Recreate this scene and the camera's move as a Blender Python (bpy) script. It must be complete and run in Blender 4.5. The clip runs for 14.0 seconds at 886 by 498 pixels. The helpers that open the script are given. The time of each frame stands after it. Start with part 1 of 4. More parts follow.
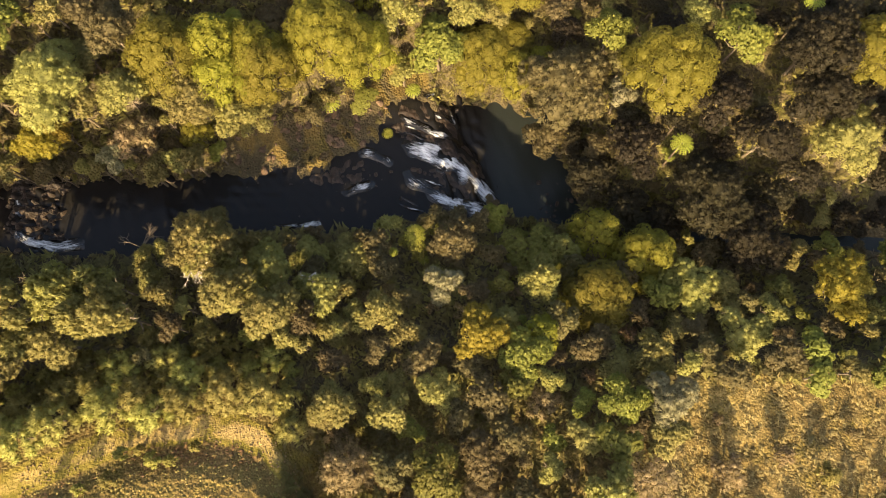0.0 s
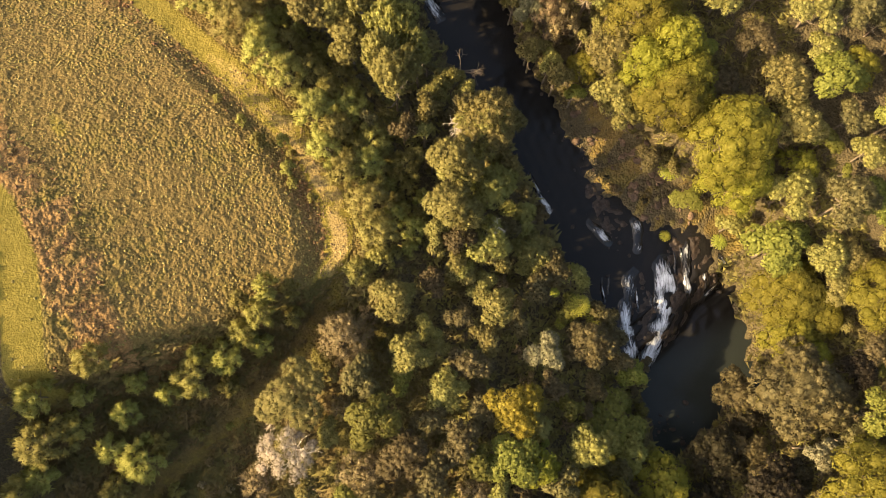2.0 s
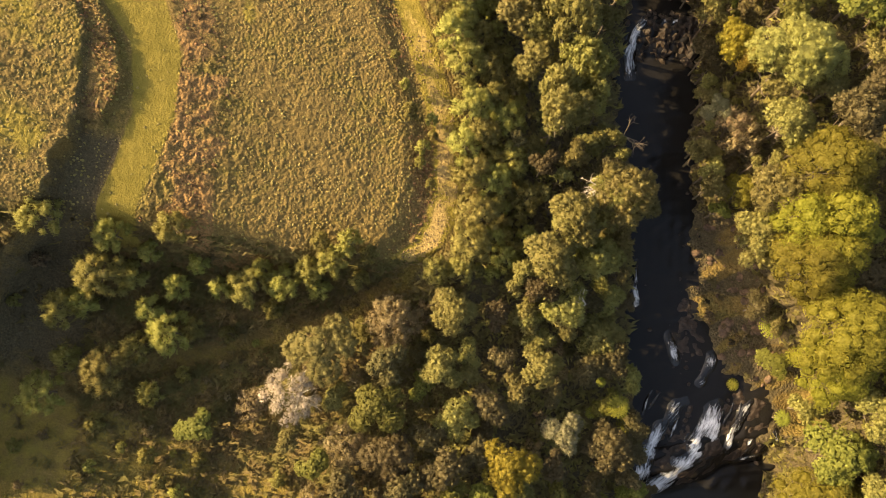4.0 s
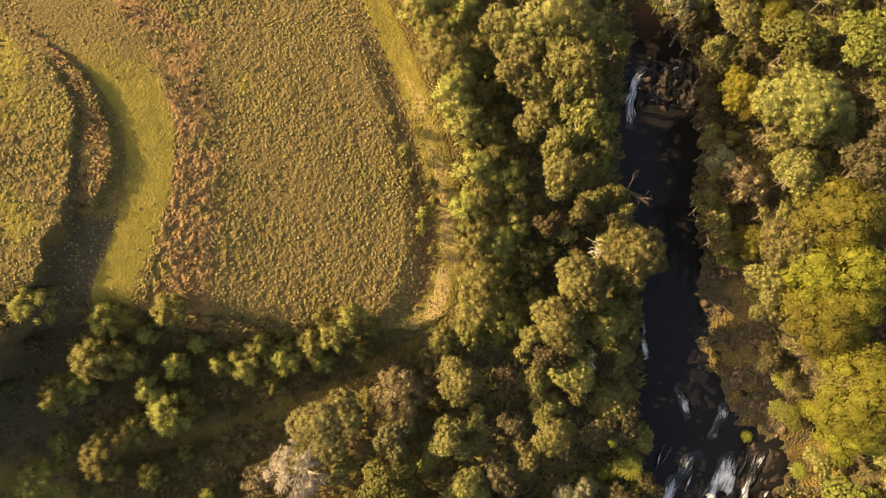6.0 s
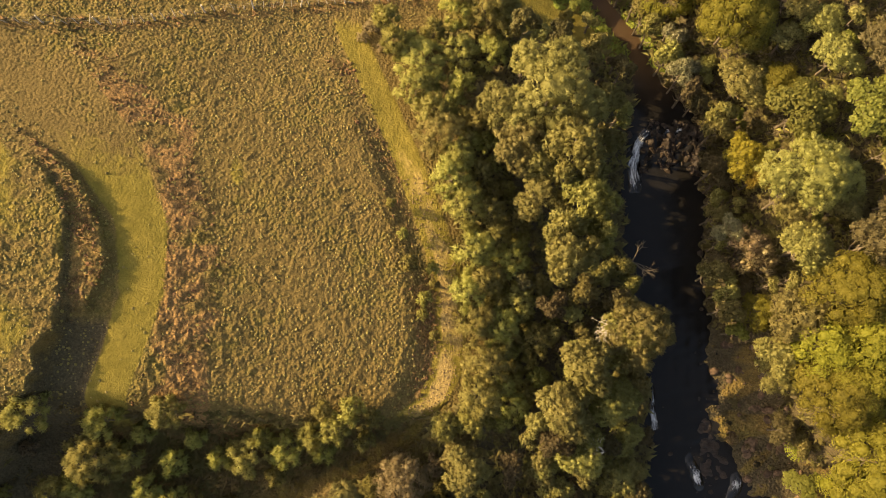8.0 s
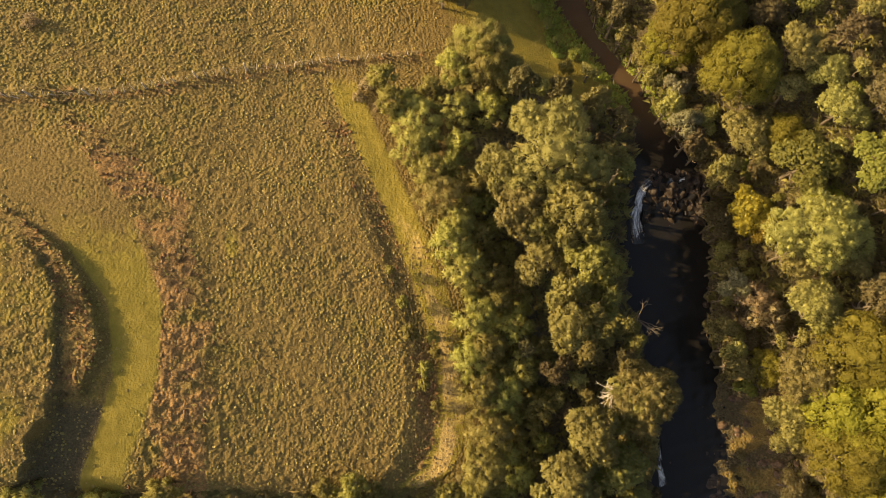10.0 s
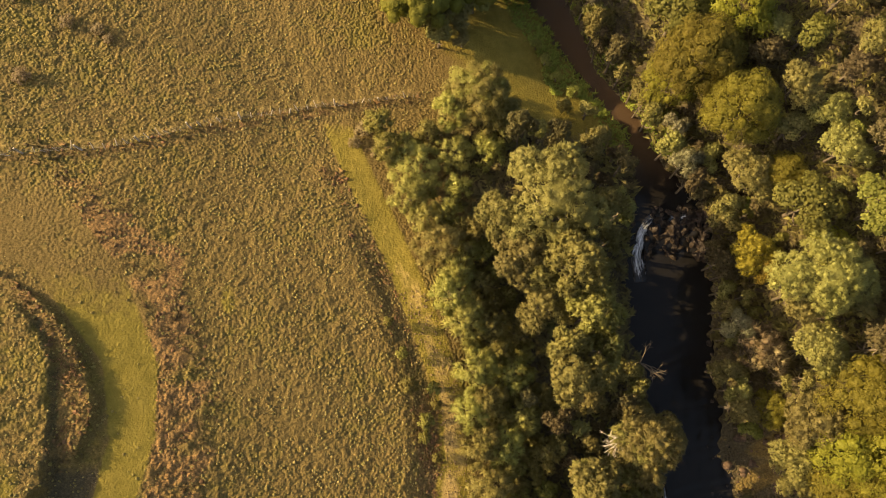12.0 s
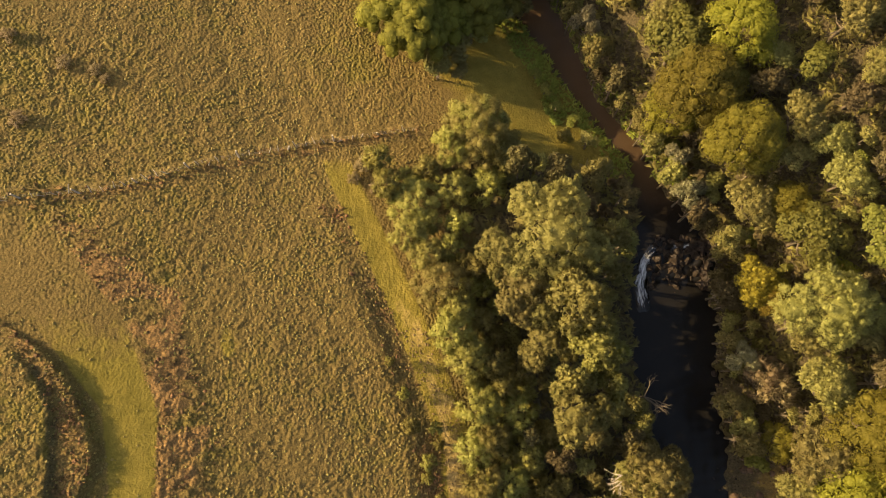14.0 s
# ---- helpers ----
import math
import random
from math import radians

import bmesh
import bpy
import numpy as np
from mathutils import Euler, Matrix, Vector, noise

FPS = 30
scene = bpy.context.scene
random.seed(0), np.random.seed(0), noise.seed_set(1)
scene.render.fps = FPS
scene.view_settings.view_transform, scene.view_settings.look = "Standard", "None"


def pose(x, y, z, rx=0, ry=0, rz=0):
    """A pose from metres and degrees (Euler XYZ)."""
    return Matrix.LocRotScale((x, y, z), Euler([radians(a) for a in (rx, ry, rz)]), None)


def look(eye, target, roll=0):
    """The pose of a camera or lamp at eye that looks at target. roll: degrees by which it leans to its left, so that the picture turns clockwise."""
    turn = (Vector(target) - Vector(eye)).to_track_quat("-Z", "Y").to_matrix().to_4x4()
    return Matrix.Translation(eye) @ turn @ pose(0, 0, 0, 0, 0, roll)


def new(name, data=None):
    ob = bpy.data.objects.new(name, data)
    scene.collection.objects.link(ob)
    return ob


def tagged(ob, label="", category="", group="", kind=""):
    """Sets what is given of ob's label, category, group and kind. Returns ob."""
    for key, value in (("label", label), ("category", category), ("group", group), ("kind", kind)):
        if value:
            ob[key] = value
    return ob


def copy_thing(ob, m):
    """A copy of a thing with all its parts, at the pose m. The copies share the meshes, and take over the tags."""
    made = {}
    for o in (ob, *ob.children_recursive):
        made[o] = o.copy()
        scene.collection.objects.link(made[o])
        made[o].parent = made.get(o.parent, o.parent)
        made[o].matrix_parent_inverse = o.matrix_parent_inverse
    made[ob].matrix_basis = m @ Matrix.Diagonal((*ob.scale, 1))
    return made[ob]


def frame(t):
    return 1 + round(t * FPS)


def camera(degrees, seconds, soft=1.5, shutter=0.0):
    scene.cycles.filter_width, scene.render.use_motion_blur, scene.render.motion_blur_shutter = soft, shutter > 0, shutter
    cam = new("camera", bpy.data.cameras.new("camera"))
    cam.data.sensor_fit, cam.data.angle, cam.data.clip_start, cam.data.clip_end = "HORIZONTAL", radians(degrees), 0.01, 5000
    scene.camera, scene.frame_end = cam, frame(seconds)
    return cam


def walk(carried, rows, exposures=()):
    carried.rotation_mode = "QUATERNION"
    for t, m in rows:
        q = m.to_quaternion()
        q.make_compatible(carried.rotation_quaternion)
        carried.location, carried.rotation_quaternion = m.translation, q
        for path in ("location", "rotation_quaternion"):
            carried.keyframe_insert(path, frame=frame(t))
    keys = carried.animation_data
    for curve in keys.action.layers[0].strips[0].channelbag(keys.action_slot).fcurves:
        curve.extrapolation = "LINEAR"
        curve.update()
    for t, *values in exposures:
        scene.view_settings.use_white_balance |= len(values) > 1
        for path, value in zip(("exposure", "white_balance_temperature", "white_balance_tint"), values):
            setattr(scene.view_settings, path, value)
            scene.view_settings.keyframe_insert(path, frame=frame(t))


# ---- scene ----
cam = camera(65.9, 14.0, soft=0.65)
# seconds, x, y, z and the turns about x, y, z
PATH = [
    (0, 0, -0, 92, 13.2, 0.74, -91.4),
    (0.5, -0.03, 0.01, 91.86, 13.36, 0.55, -85.06),
    (1, 0.07, 0.44, 91.8, 13.43, -0.11, -68.44),
    (1.5, 0.09, 1.3, 91.96, 12.9, -0.96, -47.92),
    (2, 0.06, 2.26, 92.18, 11.85, -1.32, -23.97),
    (2.5, 0.04, 3.13, 92.34, 10.92, -1.06, -2.9),
    (2.7, 0.09, 3.49, 92.44, 10.55, -0.76, 5.38),
    (3, 0, 4.05, 92.42, 10.55, -0.75, 7.4),
    (4, -0.75, 5.75, 92.33, 10.75, -0.72, 5.0),
    (5, -1.43, 8.56, 92.21, 10.96, -0.68, 4),
    (5.5, -1.53, 10.57, 92.19, 11.07, -0.52, 3.72),
    (6, -1.71, 12.81, 92.02, 11.36, -0.41, 3.33),
    (6.5, -1.78, 15.14, 91.97, 11.4, -0.28, 3.05),
    (7, -1.81, 17.55, 91.9, 11.63, -0.13, 2.75),
    (7.5, -1.8, 19.79, 91.92, 11.7, 0.01, 2.52),
    (8, -1.81, 22, 91.94, 11.74, 0.14, 2.26),
    (10.5, -1.85, 31.18, 91.89, 11.69, 0.55, 1.18),
    (11, -1.8, 32.68, 91.91, 11.66, 0.61, 0.99),
    (11.5, -1.79, 34.04, 91.95, 11.63, 0.64, 0.78),
    (12, -1.79, 35.2, 91.98, 11.64, 0.68, 0.59),
    (12.5, -1.81, 36.33, 91.99, 11.63, 0.7, 0.42),
    (13, -1.75, 37.39, 92.01, 11.63, 0.78, 0.23),
    (13.5, -1.66, 38.34, 92.05, 11.65, 0.88, 0.11),
    (14, -1.55, 39.02, 92.12, 11.91, 1.06, 0),
]

LIFT = [(0, 0.40, 6900), (2.5, 0.34, 7300), (5, 0.14, 7500), (8, -0.1, 7700), (14, -0.3, 7600)]      # the film's own exposure, in stops, and its tint
walk(cam, [(t, pose(x, y, z, rx, ry, rz)) for t, x, y, z, rx, ry, rz in PATH],
     [(t, 1.88 + s, k, 10) for t, s, k in LIFT])

# ---- sun and sky ----
SUN_UP, SUN_FROM = 31.5, 171.0       # degrees above the horizon; the way to the sun, counter-clockwise from +x
sun_way = Vector((math.cos(radians(SUN_FROM)) * math.cos(radians(SUN_UP)), math.sin(radians(SUN_FROM)) * math.cos(radians(SUN_UP)), math.sin(radians(SUN_UP))))
world = bpy.data.worlds.new("sky")
scene.world = world
world.use_nodes = True
nt = world.node_tree
sky = nt.nodes.new("ShaderNodeTexSky")
sky.sky_type, sky.sun_disc = "NISHITA", False
sky.sun_elevation, sky.sun_rotation = radians(SUN_UP), radians(90 - SUN_FROM)
sky.air_density, sky.dust_density, sky.ozone_density = 1.0, 5.0, 0.5
nt.nodes["Background"].inputs["Strength"].default_value = 0.115
nt.links.new(sky.outputs["Color"], nt.nodes["Background"].inputs["Color"])
sun_data = bpy.data.lights.new("sun", "SUN")
sun_data.energy, sun_data.angle, sun_data.color = 4.2, radians(0.53), (1.0, 0.80, 0.48)
sun = new("sun", sun_data)
sun.matrix_basis = look(sun_way * 200, (0, 0, 0))

# ---- materials ----
def material(name, rough=0.8, spec=0.3):
    m = bpy.data.materials.new(name)
    m.use_nodes = True
    n = m.node_tree
    b = n.nodes["Principled BSDF"]
    b.inputs["Roughness"].default_value = rough
    b.inputs["Specular IOR Level"].default_value = spec
    return m, n, b


def noise_at(n, scale, detail=4.0, source="Object", rough=0.6):
    t = n.nodes.new("ShaderNodeTexNoise")
    t.inputs["Scale"].default_value, t.inputs["Detail"].default_value, t.inputs["Roughness"].default_value = scale, detail, rough
    if source == "World":
        g = n.nodes.new("ShaderNodeNewGeometry")
        n.links.new(g.outputs["Position"], t.inputs["Vector"])
    else:
        c = n.nodes.new("ShaderNodeTexCoord")
        n.links.new(c.outputs["Object"], t.inputs["Vector"])
    return t.outputs["Fac"]


def ramp(n, fac, stops):
    r = n.nodes.new("ShaderNodeValToRGB")
    e = r.color_ramp.elements
    while len(e) < len(stops):
        e.new(0.5)
    for s, (at, c) in zip(e, stops):
        s.position, s.color = at, (*c, 1)
    n.links.new(fac, r.inputs["Fac"])
    return r.outputs["Color"]


def mix(n, fac, a, b, blend="MIX"):
    m = n.nodes.new("ShaderNodeMix")
    m.data_type, m.blend_type = "RGBA", blend
    for socket, v in ((m.inputs["Factor"], fac), (m.inputs["A"], a), (m.inputs["B"], b)):
        if hasattr(v, "links"):
            n.links.new(v, socket)
        else:
            socket.default_value = v if socket.type == "VALUE" else (*v, 1)
    return m.outputs["Result"]


def maths(n, op, a, b=0.0, clamp=False):
    m = n.nodes.new("ShaderNodeMath")
    m.operation, m.use_clamp = op, clamp
    for socket, v in zip(m.inputs, (a, b)):
        if hasattr(v, "links"):
            n.links.new(v, socket)
        else:
            socket.default_value = v
    return m.outputs["Value"]


def bump(n, b, fac, strength, distance):
    k = n.nodes.new("ShaderNodeBump")
    k.inputs["Strength"].default_value, k.inputs["Distance"].default_value = strength, distance
    n.links.new(fac, k.inputs["Height"])
    n.links.new(k.outputs["Normal"], b.inputs["Normal"])


def foliage(name, dark, mid, light, glow=0.5, rough=0.7, even=0.42, second=None, relief=0.35):
    """Leaves: each clump its own tint, each plant its own shift, light let through from behind."""
    m, n, b = material(name, rough, 0.25)
    g = n.nodes.new("ShaderNodeNewGeometry")
    dark, light = [tuple(q + (p - q) * even for p, q in zip(c, mid)) for c in (dark, light)]
    tint = ramp(n, g.outputs["Random Per Island"], [(0.0, dark), (0.45, mid), (1.0, light)])
    patch = noise_at(n, 0.9, 3.0, "World")
    tint = mix(n, maths(n, "MULTIPLY", patch, 0.5), tint, mid)
    if second:                                   # another growth in patches among the first
        tint = mix(n, ramp(n, noise_at(n, 0.33, 4.0, "World"), [(0.42, (0, 0, 0)), (0.58, (1, 1, 1))]), tint, second)
    o = n.nodes.new("ShaderNodeObjectInfo")
    shift = n.nodes.new("ShaderNodeHueSaturation")
    n.links.new(maths(n, "ADD", maths(n, "MULTIPLY", o.outputs["Random"], 0.035), 0.4825), shift.inputs["Hue"])
    n.links.new(maths(n, "ADD", maths(n, "MULTIPLY", o.outputs["Random"], 0.4), 0.8), shift.inputs["Value"])
    shift.inputs["Saturation"].default_value = 0.98
    n.links.new(tint, shift.inputs["Color"])
    n.links.new(shift.outputs["Color"], b.inputs["Base Color"])
    bump(n, b, noise_at(n, 7.0, 3.0), relief, 0.12)
    back = n.nodes.new("ShaderNodeBsdfTranslucent")
    n.links.new(shift.outputs["Color"], back.inputs["Color"])
    both = n.nodes.new("ShaderNodeMixShader")
    both.inputs["Fac"].default_value = glow
    n.links.new(b.outputs["BSDF"], both.inputs[1])
    n.links.new(back.outputs["BSDF"], both.inputs[2])
    n.links.new(both.outputs["Shader"], n.nodes["Material Output"].inputs["Surface"])
    return m


LEAF = {
    "A": foliage("olive_leaves", (0.104, 0.093, 0.025), (0.198, 0.175, 0.048), (0.312, 0.273, 0.089)),
    "B": foliage("brown_leaves", (0.060, 0.049, 0.020), (0.110, 0.088, 0.034), (0.177, 0.139, 0.061)),
    # brown leaves again, darkened to stand for the shade over the southeastern wood
    "D": foliage("shaded_brown_leaves", (0.015, 0.012, 0.005), (0.027, 0.021, 0.009), (0.048, 0.036, 0.014)),
    "Y": foliage("yellow_leaves", (0.085, 0.075, 0.007), (0.148, 0.132, 0.012), (0.233, 0.201, 0.024)),
    "O": foliage("golden_leaves", (0.098, 0.075, 0.008), (0.196, 0.149, 0.016), (0.300, 0.221, 0.028)),
    "G": foliage("green_leaves", (0.055, 0.058, 0.010), (0.138, 0.137, 0.022), (0.242, 0.226, 0.045)),
    "S": foliage("silver_leaves", (0.102, 0.094, 0.050), (0.216, 0.198, 0.102), (0.360, 0.324, 0.186)),
    "P": foliage("dry_leaves", (0.11, 0.078, 0.038), (0.22, 0.160, 0.080), (0.36, 0.265, 0.145)),
    "W": foliage("pale_lichen", (0.22, 0.180, 0.120), (0.40, 0.340, 0.240), (0.58, 0.500, 0.370)),
    "F": foliage("feathery_leaves", (0.140, 0.128, 0.031), (0.254, 0.229, 0.059), (0.382, 0.340, 0.100)),
    "N": foliage("dark_needles", (0.075, 0.072, 0.011), (0.158, 0.147, 0.020), (0.285, 0.247, 0.036)),
    "T": foliage("fern_fronds", (0.11, 0.120, 0.012), (0.20, 0.205, 0.020), (0.29, 0.29, 0.038)),
}


def bark_material(name, a, b_):
    m, n, b = material(name, 0.9, 0.2)
    f = noise_at(n, 6.0, 5.0)
    n.links.new(ramp(n, f, [(0.3, a), (0.7, b_)]), b.inputs["Base Color"])
    bump(n, b, f, 0.6, 0.05)
    return m


BARK = bark_material("bark", (0.055, 0.040, 0.026), (0.16, 0.125, 0.085))
PALE_WOOD = bark_material("bleached_wood", (0.30, 0.25, 0.19), (0.55, 0.48, 0.38))
POST_WOOD = bark_material("weathered_post", (0.20, 0.165, 0.12), (0.42, 0.36, 0.28))


def ground_material():
    """Pasture, rough growth, cut grass, and bare soil that also paints shade, by the masks stored on the sheet."""
    m, n, b = material("ground", 0.95, 0.15)
    a = n.nodes.new("ShaderNodeAttribute")
    a.attribute_name = "cover"
    part_of = n.nodes.new("ShaderNodeSeparateColor")
    n.links.new(a.outputs["Color"], part_of.inputs["Color"])
    big, mid, fine = noise_at(n, 0.10, 3.0, "World"), noise_at(n, 0.8, 5.0, "World"), noise_at(n, 6.0, 6.0, "World")
    grass = ramp(n, fine, [(0.25, (0.064, 0.044, 0.014)), (0.5, (0.108, 0.074, 0.023)), (0.75, (0.165, 0.113, 0.039))])
    green = ramp(n, fine, [(0.25, (0.072, 0.060, 0.011)), (0.55, (0.115, 0.093, 0.018)), (0.8, (0.168, 0.131, 0.032))])
    grass = mix(n, ramp(n, maths(n, "ADD", maths(n, "MULTIPLY", big, 0.6), maths(n, "MULTIPLY", mid, 0.4)), [(0.50, (0, 0, 0)), (0.66, (0.7, 0.7, 0.7))]), grass, green)
    mown = ramp(n, mid, [(0.3, (0.118, 0.093, 0.015)), (0.7, (0.168, 0.127, 0.025))])
    straw = ramp(n, fine, [(0.3, (0.21, 0.145, 0.050)), (0.7, (0.34, 0.235, 0.088))])
    rough_ = ramp(n, fine, [(0.3, (0.085, 0.052, 0.020)), (0.55, (0.175, 0.100, 0.037)), (0.8, (0.28, 0.155, 0.060))])
    soil_and_shade = ramp(n, fine, [(0.3, (0.030, 0.024, 0.012)), (0.55, (0.068, 0.052, 0.026)), (0.8, (0.12, 0.090, 0.048))])
    edge = maths(n, "MULTIPLY", maths(n, "SUBTRACT", mid, 0.5), 0.9)

    def mask(name):
        return maths(n, "MULTIPLY", maths(n, "SUBTRACT", maths(n, "ADD", part_of.outputs[name], edge), 0.3), 2.5, True)
    col = mix(n, mask("Green"), grass, mown)
    col = mix(n, mask("Red"), col, rough_)
    col = mix(n, maths(n, "MULTIPLY", maths(n, "SUBTRACT", maths(n, "ADD", a.outputs["Alpha"], edge), 0.3), 2.5, True), col, straw)
    col = mix(n, mask("Blue"), col, soil_and_shade)
    n.links.new(col, b.inputs["Base Color"])
    tufty = n.nodes.new("ShaderNodeTexVoronoi")
    tufty.feature = "SMOOTH_F1"
    tufty.inputs["Scale"].default_value, tufty.inputs["Smoothness"].default_value = 2.8, 0.5
    g = n.nodes.new("ShaderNodeNewGeometry")
    n.links.new(g.outputs["Position"], tufty.inputs["Vector"])
    smooth = maths(n, "SUBTRACT", 1.0, maths(n, "MULTIPLY", maths(n, "MAXIMUM", part_of.outputs["Green"], a.outputs["Alpha"]), 0.8))
    knobs = maths(n, "MULTIPLY", maths(n, "MULTIPLY", tufty.outputs["Distance"], -0.85), smooth)
    bump(n, b, maths(n, "ADD", maths(n, "ADD", maths(n, "MULTIPLY", fine, 0.4), maths(n, "MULTIPLY", mid, 0.5)), maths(n, "MULTIPLY", knobs, ramp(n, maths(n, "ADD", maths(n, "MULTIPLY", big, 0.7), maths(n, "MULTIPLY", mid, 0.3)), [(0.36, (0.25, 0.25, 0.25)), (0.62, (1.1, 1.1, 1.1))]))), 0.85, 0.42)
    return m


GROUND = ground_material()


def rock_material(name, dark, light, rough):
    m, n, b = material(name, rough, 0.22)
    f = noise_at(n, 1.6, 6.0, "World")
    n.links.new(ramp(n, f, [(0.3, dark), (0.7, light)]), b.inputs["Base Color"])
    bump(n, b, f, 0.8, 0.2)
    return m


WET_ROCK = rock_material("wet_rock", (0.008, 0.006, 0.005), (0.042, 0.028, 0.018), 0.6)
DRY_ROCK = rock_material("dry_rock", (0.035, 0.022, 0.014), (0.13, 0.082, 0.050), 0.85)


def water_material():
    m, n, b = material("river_water", 0.12, 0.24)
    b.inputs["IOR"].default_value = 1.33
    a = n.nodes.new("ShaderNodeAttribute")
    a.attribute_name = "foam"
    streak = noise_at(n, 2.2, 6.0, "World", 0.7)
    white = maths(n, "MULTIPLY", maths(n, "SUBTRACT", maths(n, "ADD", a.outputs["Fac"], streak), 1.0), 3.0, True)
    silt = n.nodes.new("ShaderNodeAttribute")
    silt.attribute_name = "silt"
    deep = mix(n, silt.outputs["Fac"], (0.009, 0.008, 0.007), (0.050, 0.031, 0.017))
    murk = n.nodes.new("ShaderNodeAttribute")
    murk.attribute_name = "murk"
    deep = mix(n, murk.outputs["Fac"], deep, (0.014, 0.016, 0.014))
    n.links.new(mix(n, white, deep, (0.72, 0.73, 0.74)), b.inputs["Base Color"])
    n.links.new(maths(n, "ADD", maths(n, "MULTIPLY", white, 0.6), 0.10), b.inputs["Roughness"])
    bump(n, b, streak, 0.25, 0.15)
    return m


WATER = water_material()

def cascade_material():
    """White water that breaks into streaks along its flow, with the dark bed between."""
    m, n, b = material("white_water", 0.3, 0.35)
    flow = n.nodes.new("ShaderNodeAttribute")
    flow.attribute_name = "flow"
    sep = n.nodes.new("ShaderNodeSeparateXYZ")
    n.links.new(flow.outputs["Vector"], sep.inputs["Vector"])
    com = n.nodes.new("ShaderNodeCombineXYZ")
    n.links.new(maths(n, "MULTIPLY", sep.outputs["X"], 0.55), com.inputs["X"])
    n.links.new(maths(n, "MULTIPLY", sep.outputs["Y"], 2.7), com.inputs["Y"])
    streak = n.nodes.new("ShaderNodeTexNoise")
    streak.inputs["Scale"].default_value, streak.inputs["Detail"].default_value, streak.inputs["Roughness"].default_value, streak.inputs["Distortion"].default_value = 1.3, 7.0, 0.72, 0.6
    n.links.new(com.outputs["Vector"], streak.inputs["Vector"])
    froth = noise_at(n, 4.0, 4.0, "World")
    level = maths(n, "ADD", maths(n, "ADD", maths(n, "MULTIPLY", streak.outputs["Fac"], 1.5), maths(n, "MULTIPLY", froth, 0.35)), sep.outputs["Z"])
    white = maths(n, "MULTIPLY", maths(n, "SUBTRACT", level, 1.2), 1.9, True)
    bed = ramp(n, froth, [(0.35, (0.008, 0.007, 0.006)), (0.75, (0.010, 0.009, 0.008))])
    n.links.new(mix(n, white, bed, (0.66, 0.66, 0.66)), b.inputs["Base Color"])
    n.links.new(maths(n, "ADD", maths(n, "MULTIPLY", white, 0.5), 0.10), b.inputs["Roughness"])
    bump(n, b, level, 0.3, 0.2)
    return m


CASCADE = cascade_material()

# ---- the lie of the land ----
# the river's course: x, y, half width, water level
COURSE = [
    (-8, 118, 3.0, 5.6), (3, 100, 3.2, 5.3), (9.5, 91.5, 2.4, 5.2), (13.4, 84.8, 1.9, 5.1),
    (16.2, 78.2, 1.2, 5.0), (19.8, 73.8, 1.15, 4.9), (22.7, 69.5, 1.2, 4.8), (24.4, 64, 1.7, 4.7), (26.5, 57.8, 4.9, 4.4),
    (27, 53, 5.3, 2.1), (27, 45, 5.4, 2.0), (27.5, 39, 4.6, 1.5), (29, 31, 4.2, 0.3),
    (29.5, 23, 4.1, -1.4), (29.8, 16, 4.4, -2.5), (33.5, 7, 7.4, -3.5), (37, 1.5, 9.6, -4.5),
    (38, -6, 9.6, -9.0), (37.5, -10, 9.0, -9.1), (31.5, -15.5, 4.6, -9.1), (27.5, -20, 1.2, -9.4),
    (25, -40, 0.9, -10.2), (22, -80, 0.9, -11.5), (10, -140, 1.5, -13),
]
CX, CY, CW, CZ = [np.array(c, float) for c in zip(*COURSE)]
# the farm track on the outer edge of the lowest terrace: x by y
TRACK_Y = np.array([-60, 0, 12, 18, 21, 24, 27, 31, 35, 42, 48, 55, 62, 72, 84, 110, 160], float)
TRACK_X = np.array([-34, -22, -14, -6.6, -3.2, -1.7, -1.3, -1.4, -2, -4.6, -7.1, -10.4, -13.9, -18, -22, -28, -36], float)
# heights on the hillside by the distance from the track
HILL_S = np.array([-400, -120, -60, -45, -36, -31, -26, -20, -9, -4.6, -2.6, 2.2, 12, 40], float)
HILL_Z = np.array([118, 54, 32.6, 27.8, 25.3, 24.0, 22.55, 20.6, 17.2, 16.2, 14.9, 14.3, 12, 6], float)


# the foot of the great cascade, where the apron of rock meets the pool: y by x
FOOT_X = np.array([24, 28.7, 33.8, 37.5, 41.8, 46.4, 48.5, 52], float)
FOOT_Y = np.array([-8.6, -8.1, -6.9, -5.5, -2.7, -1.6, 0.4, 3.0], float)


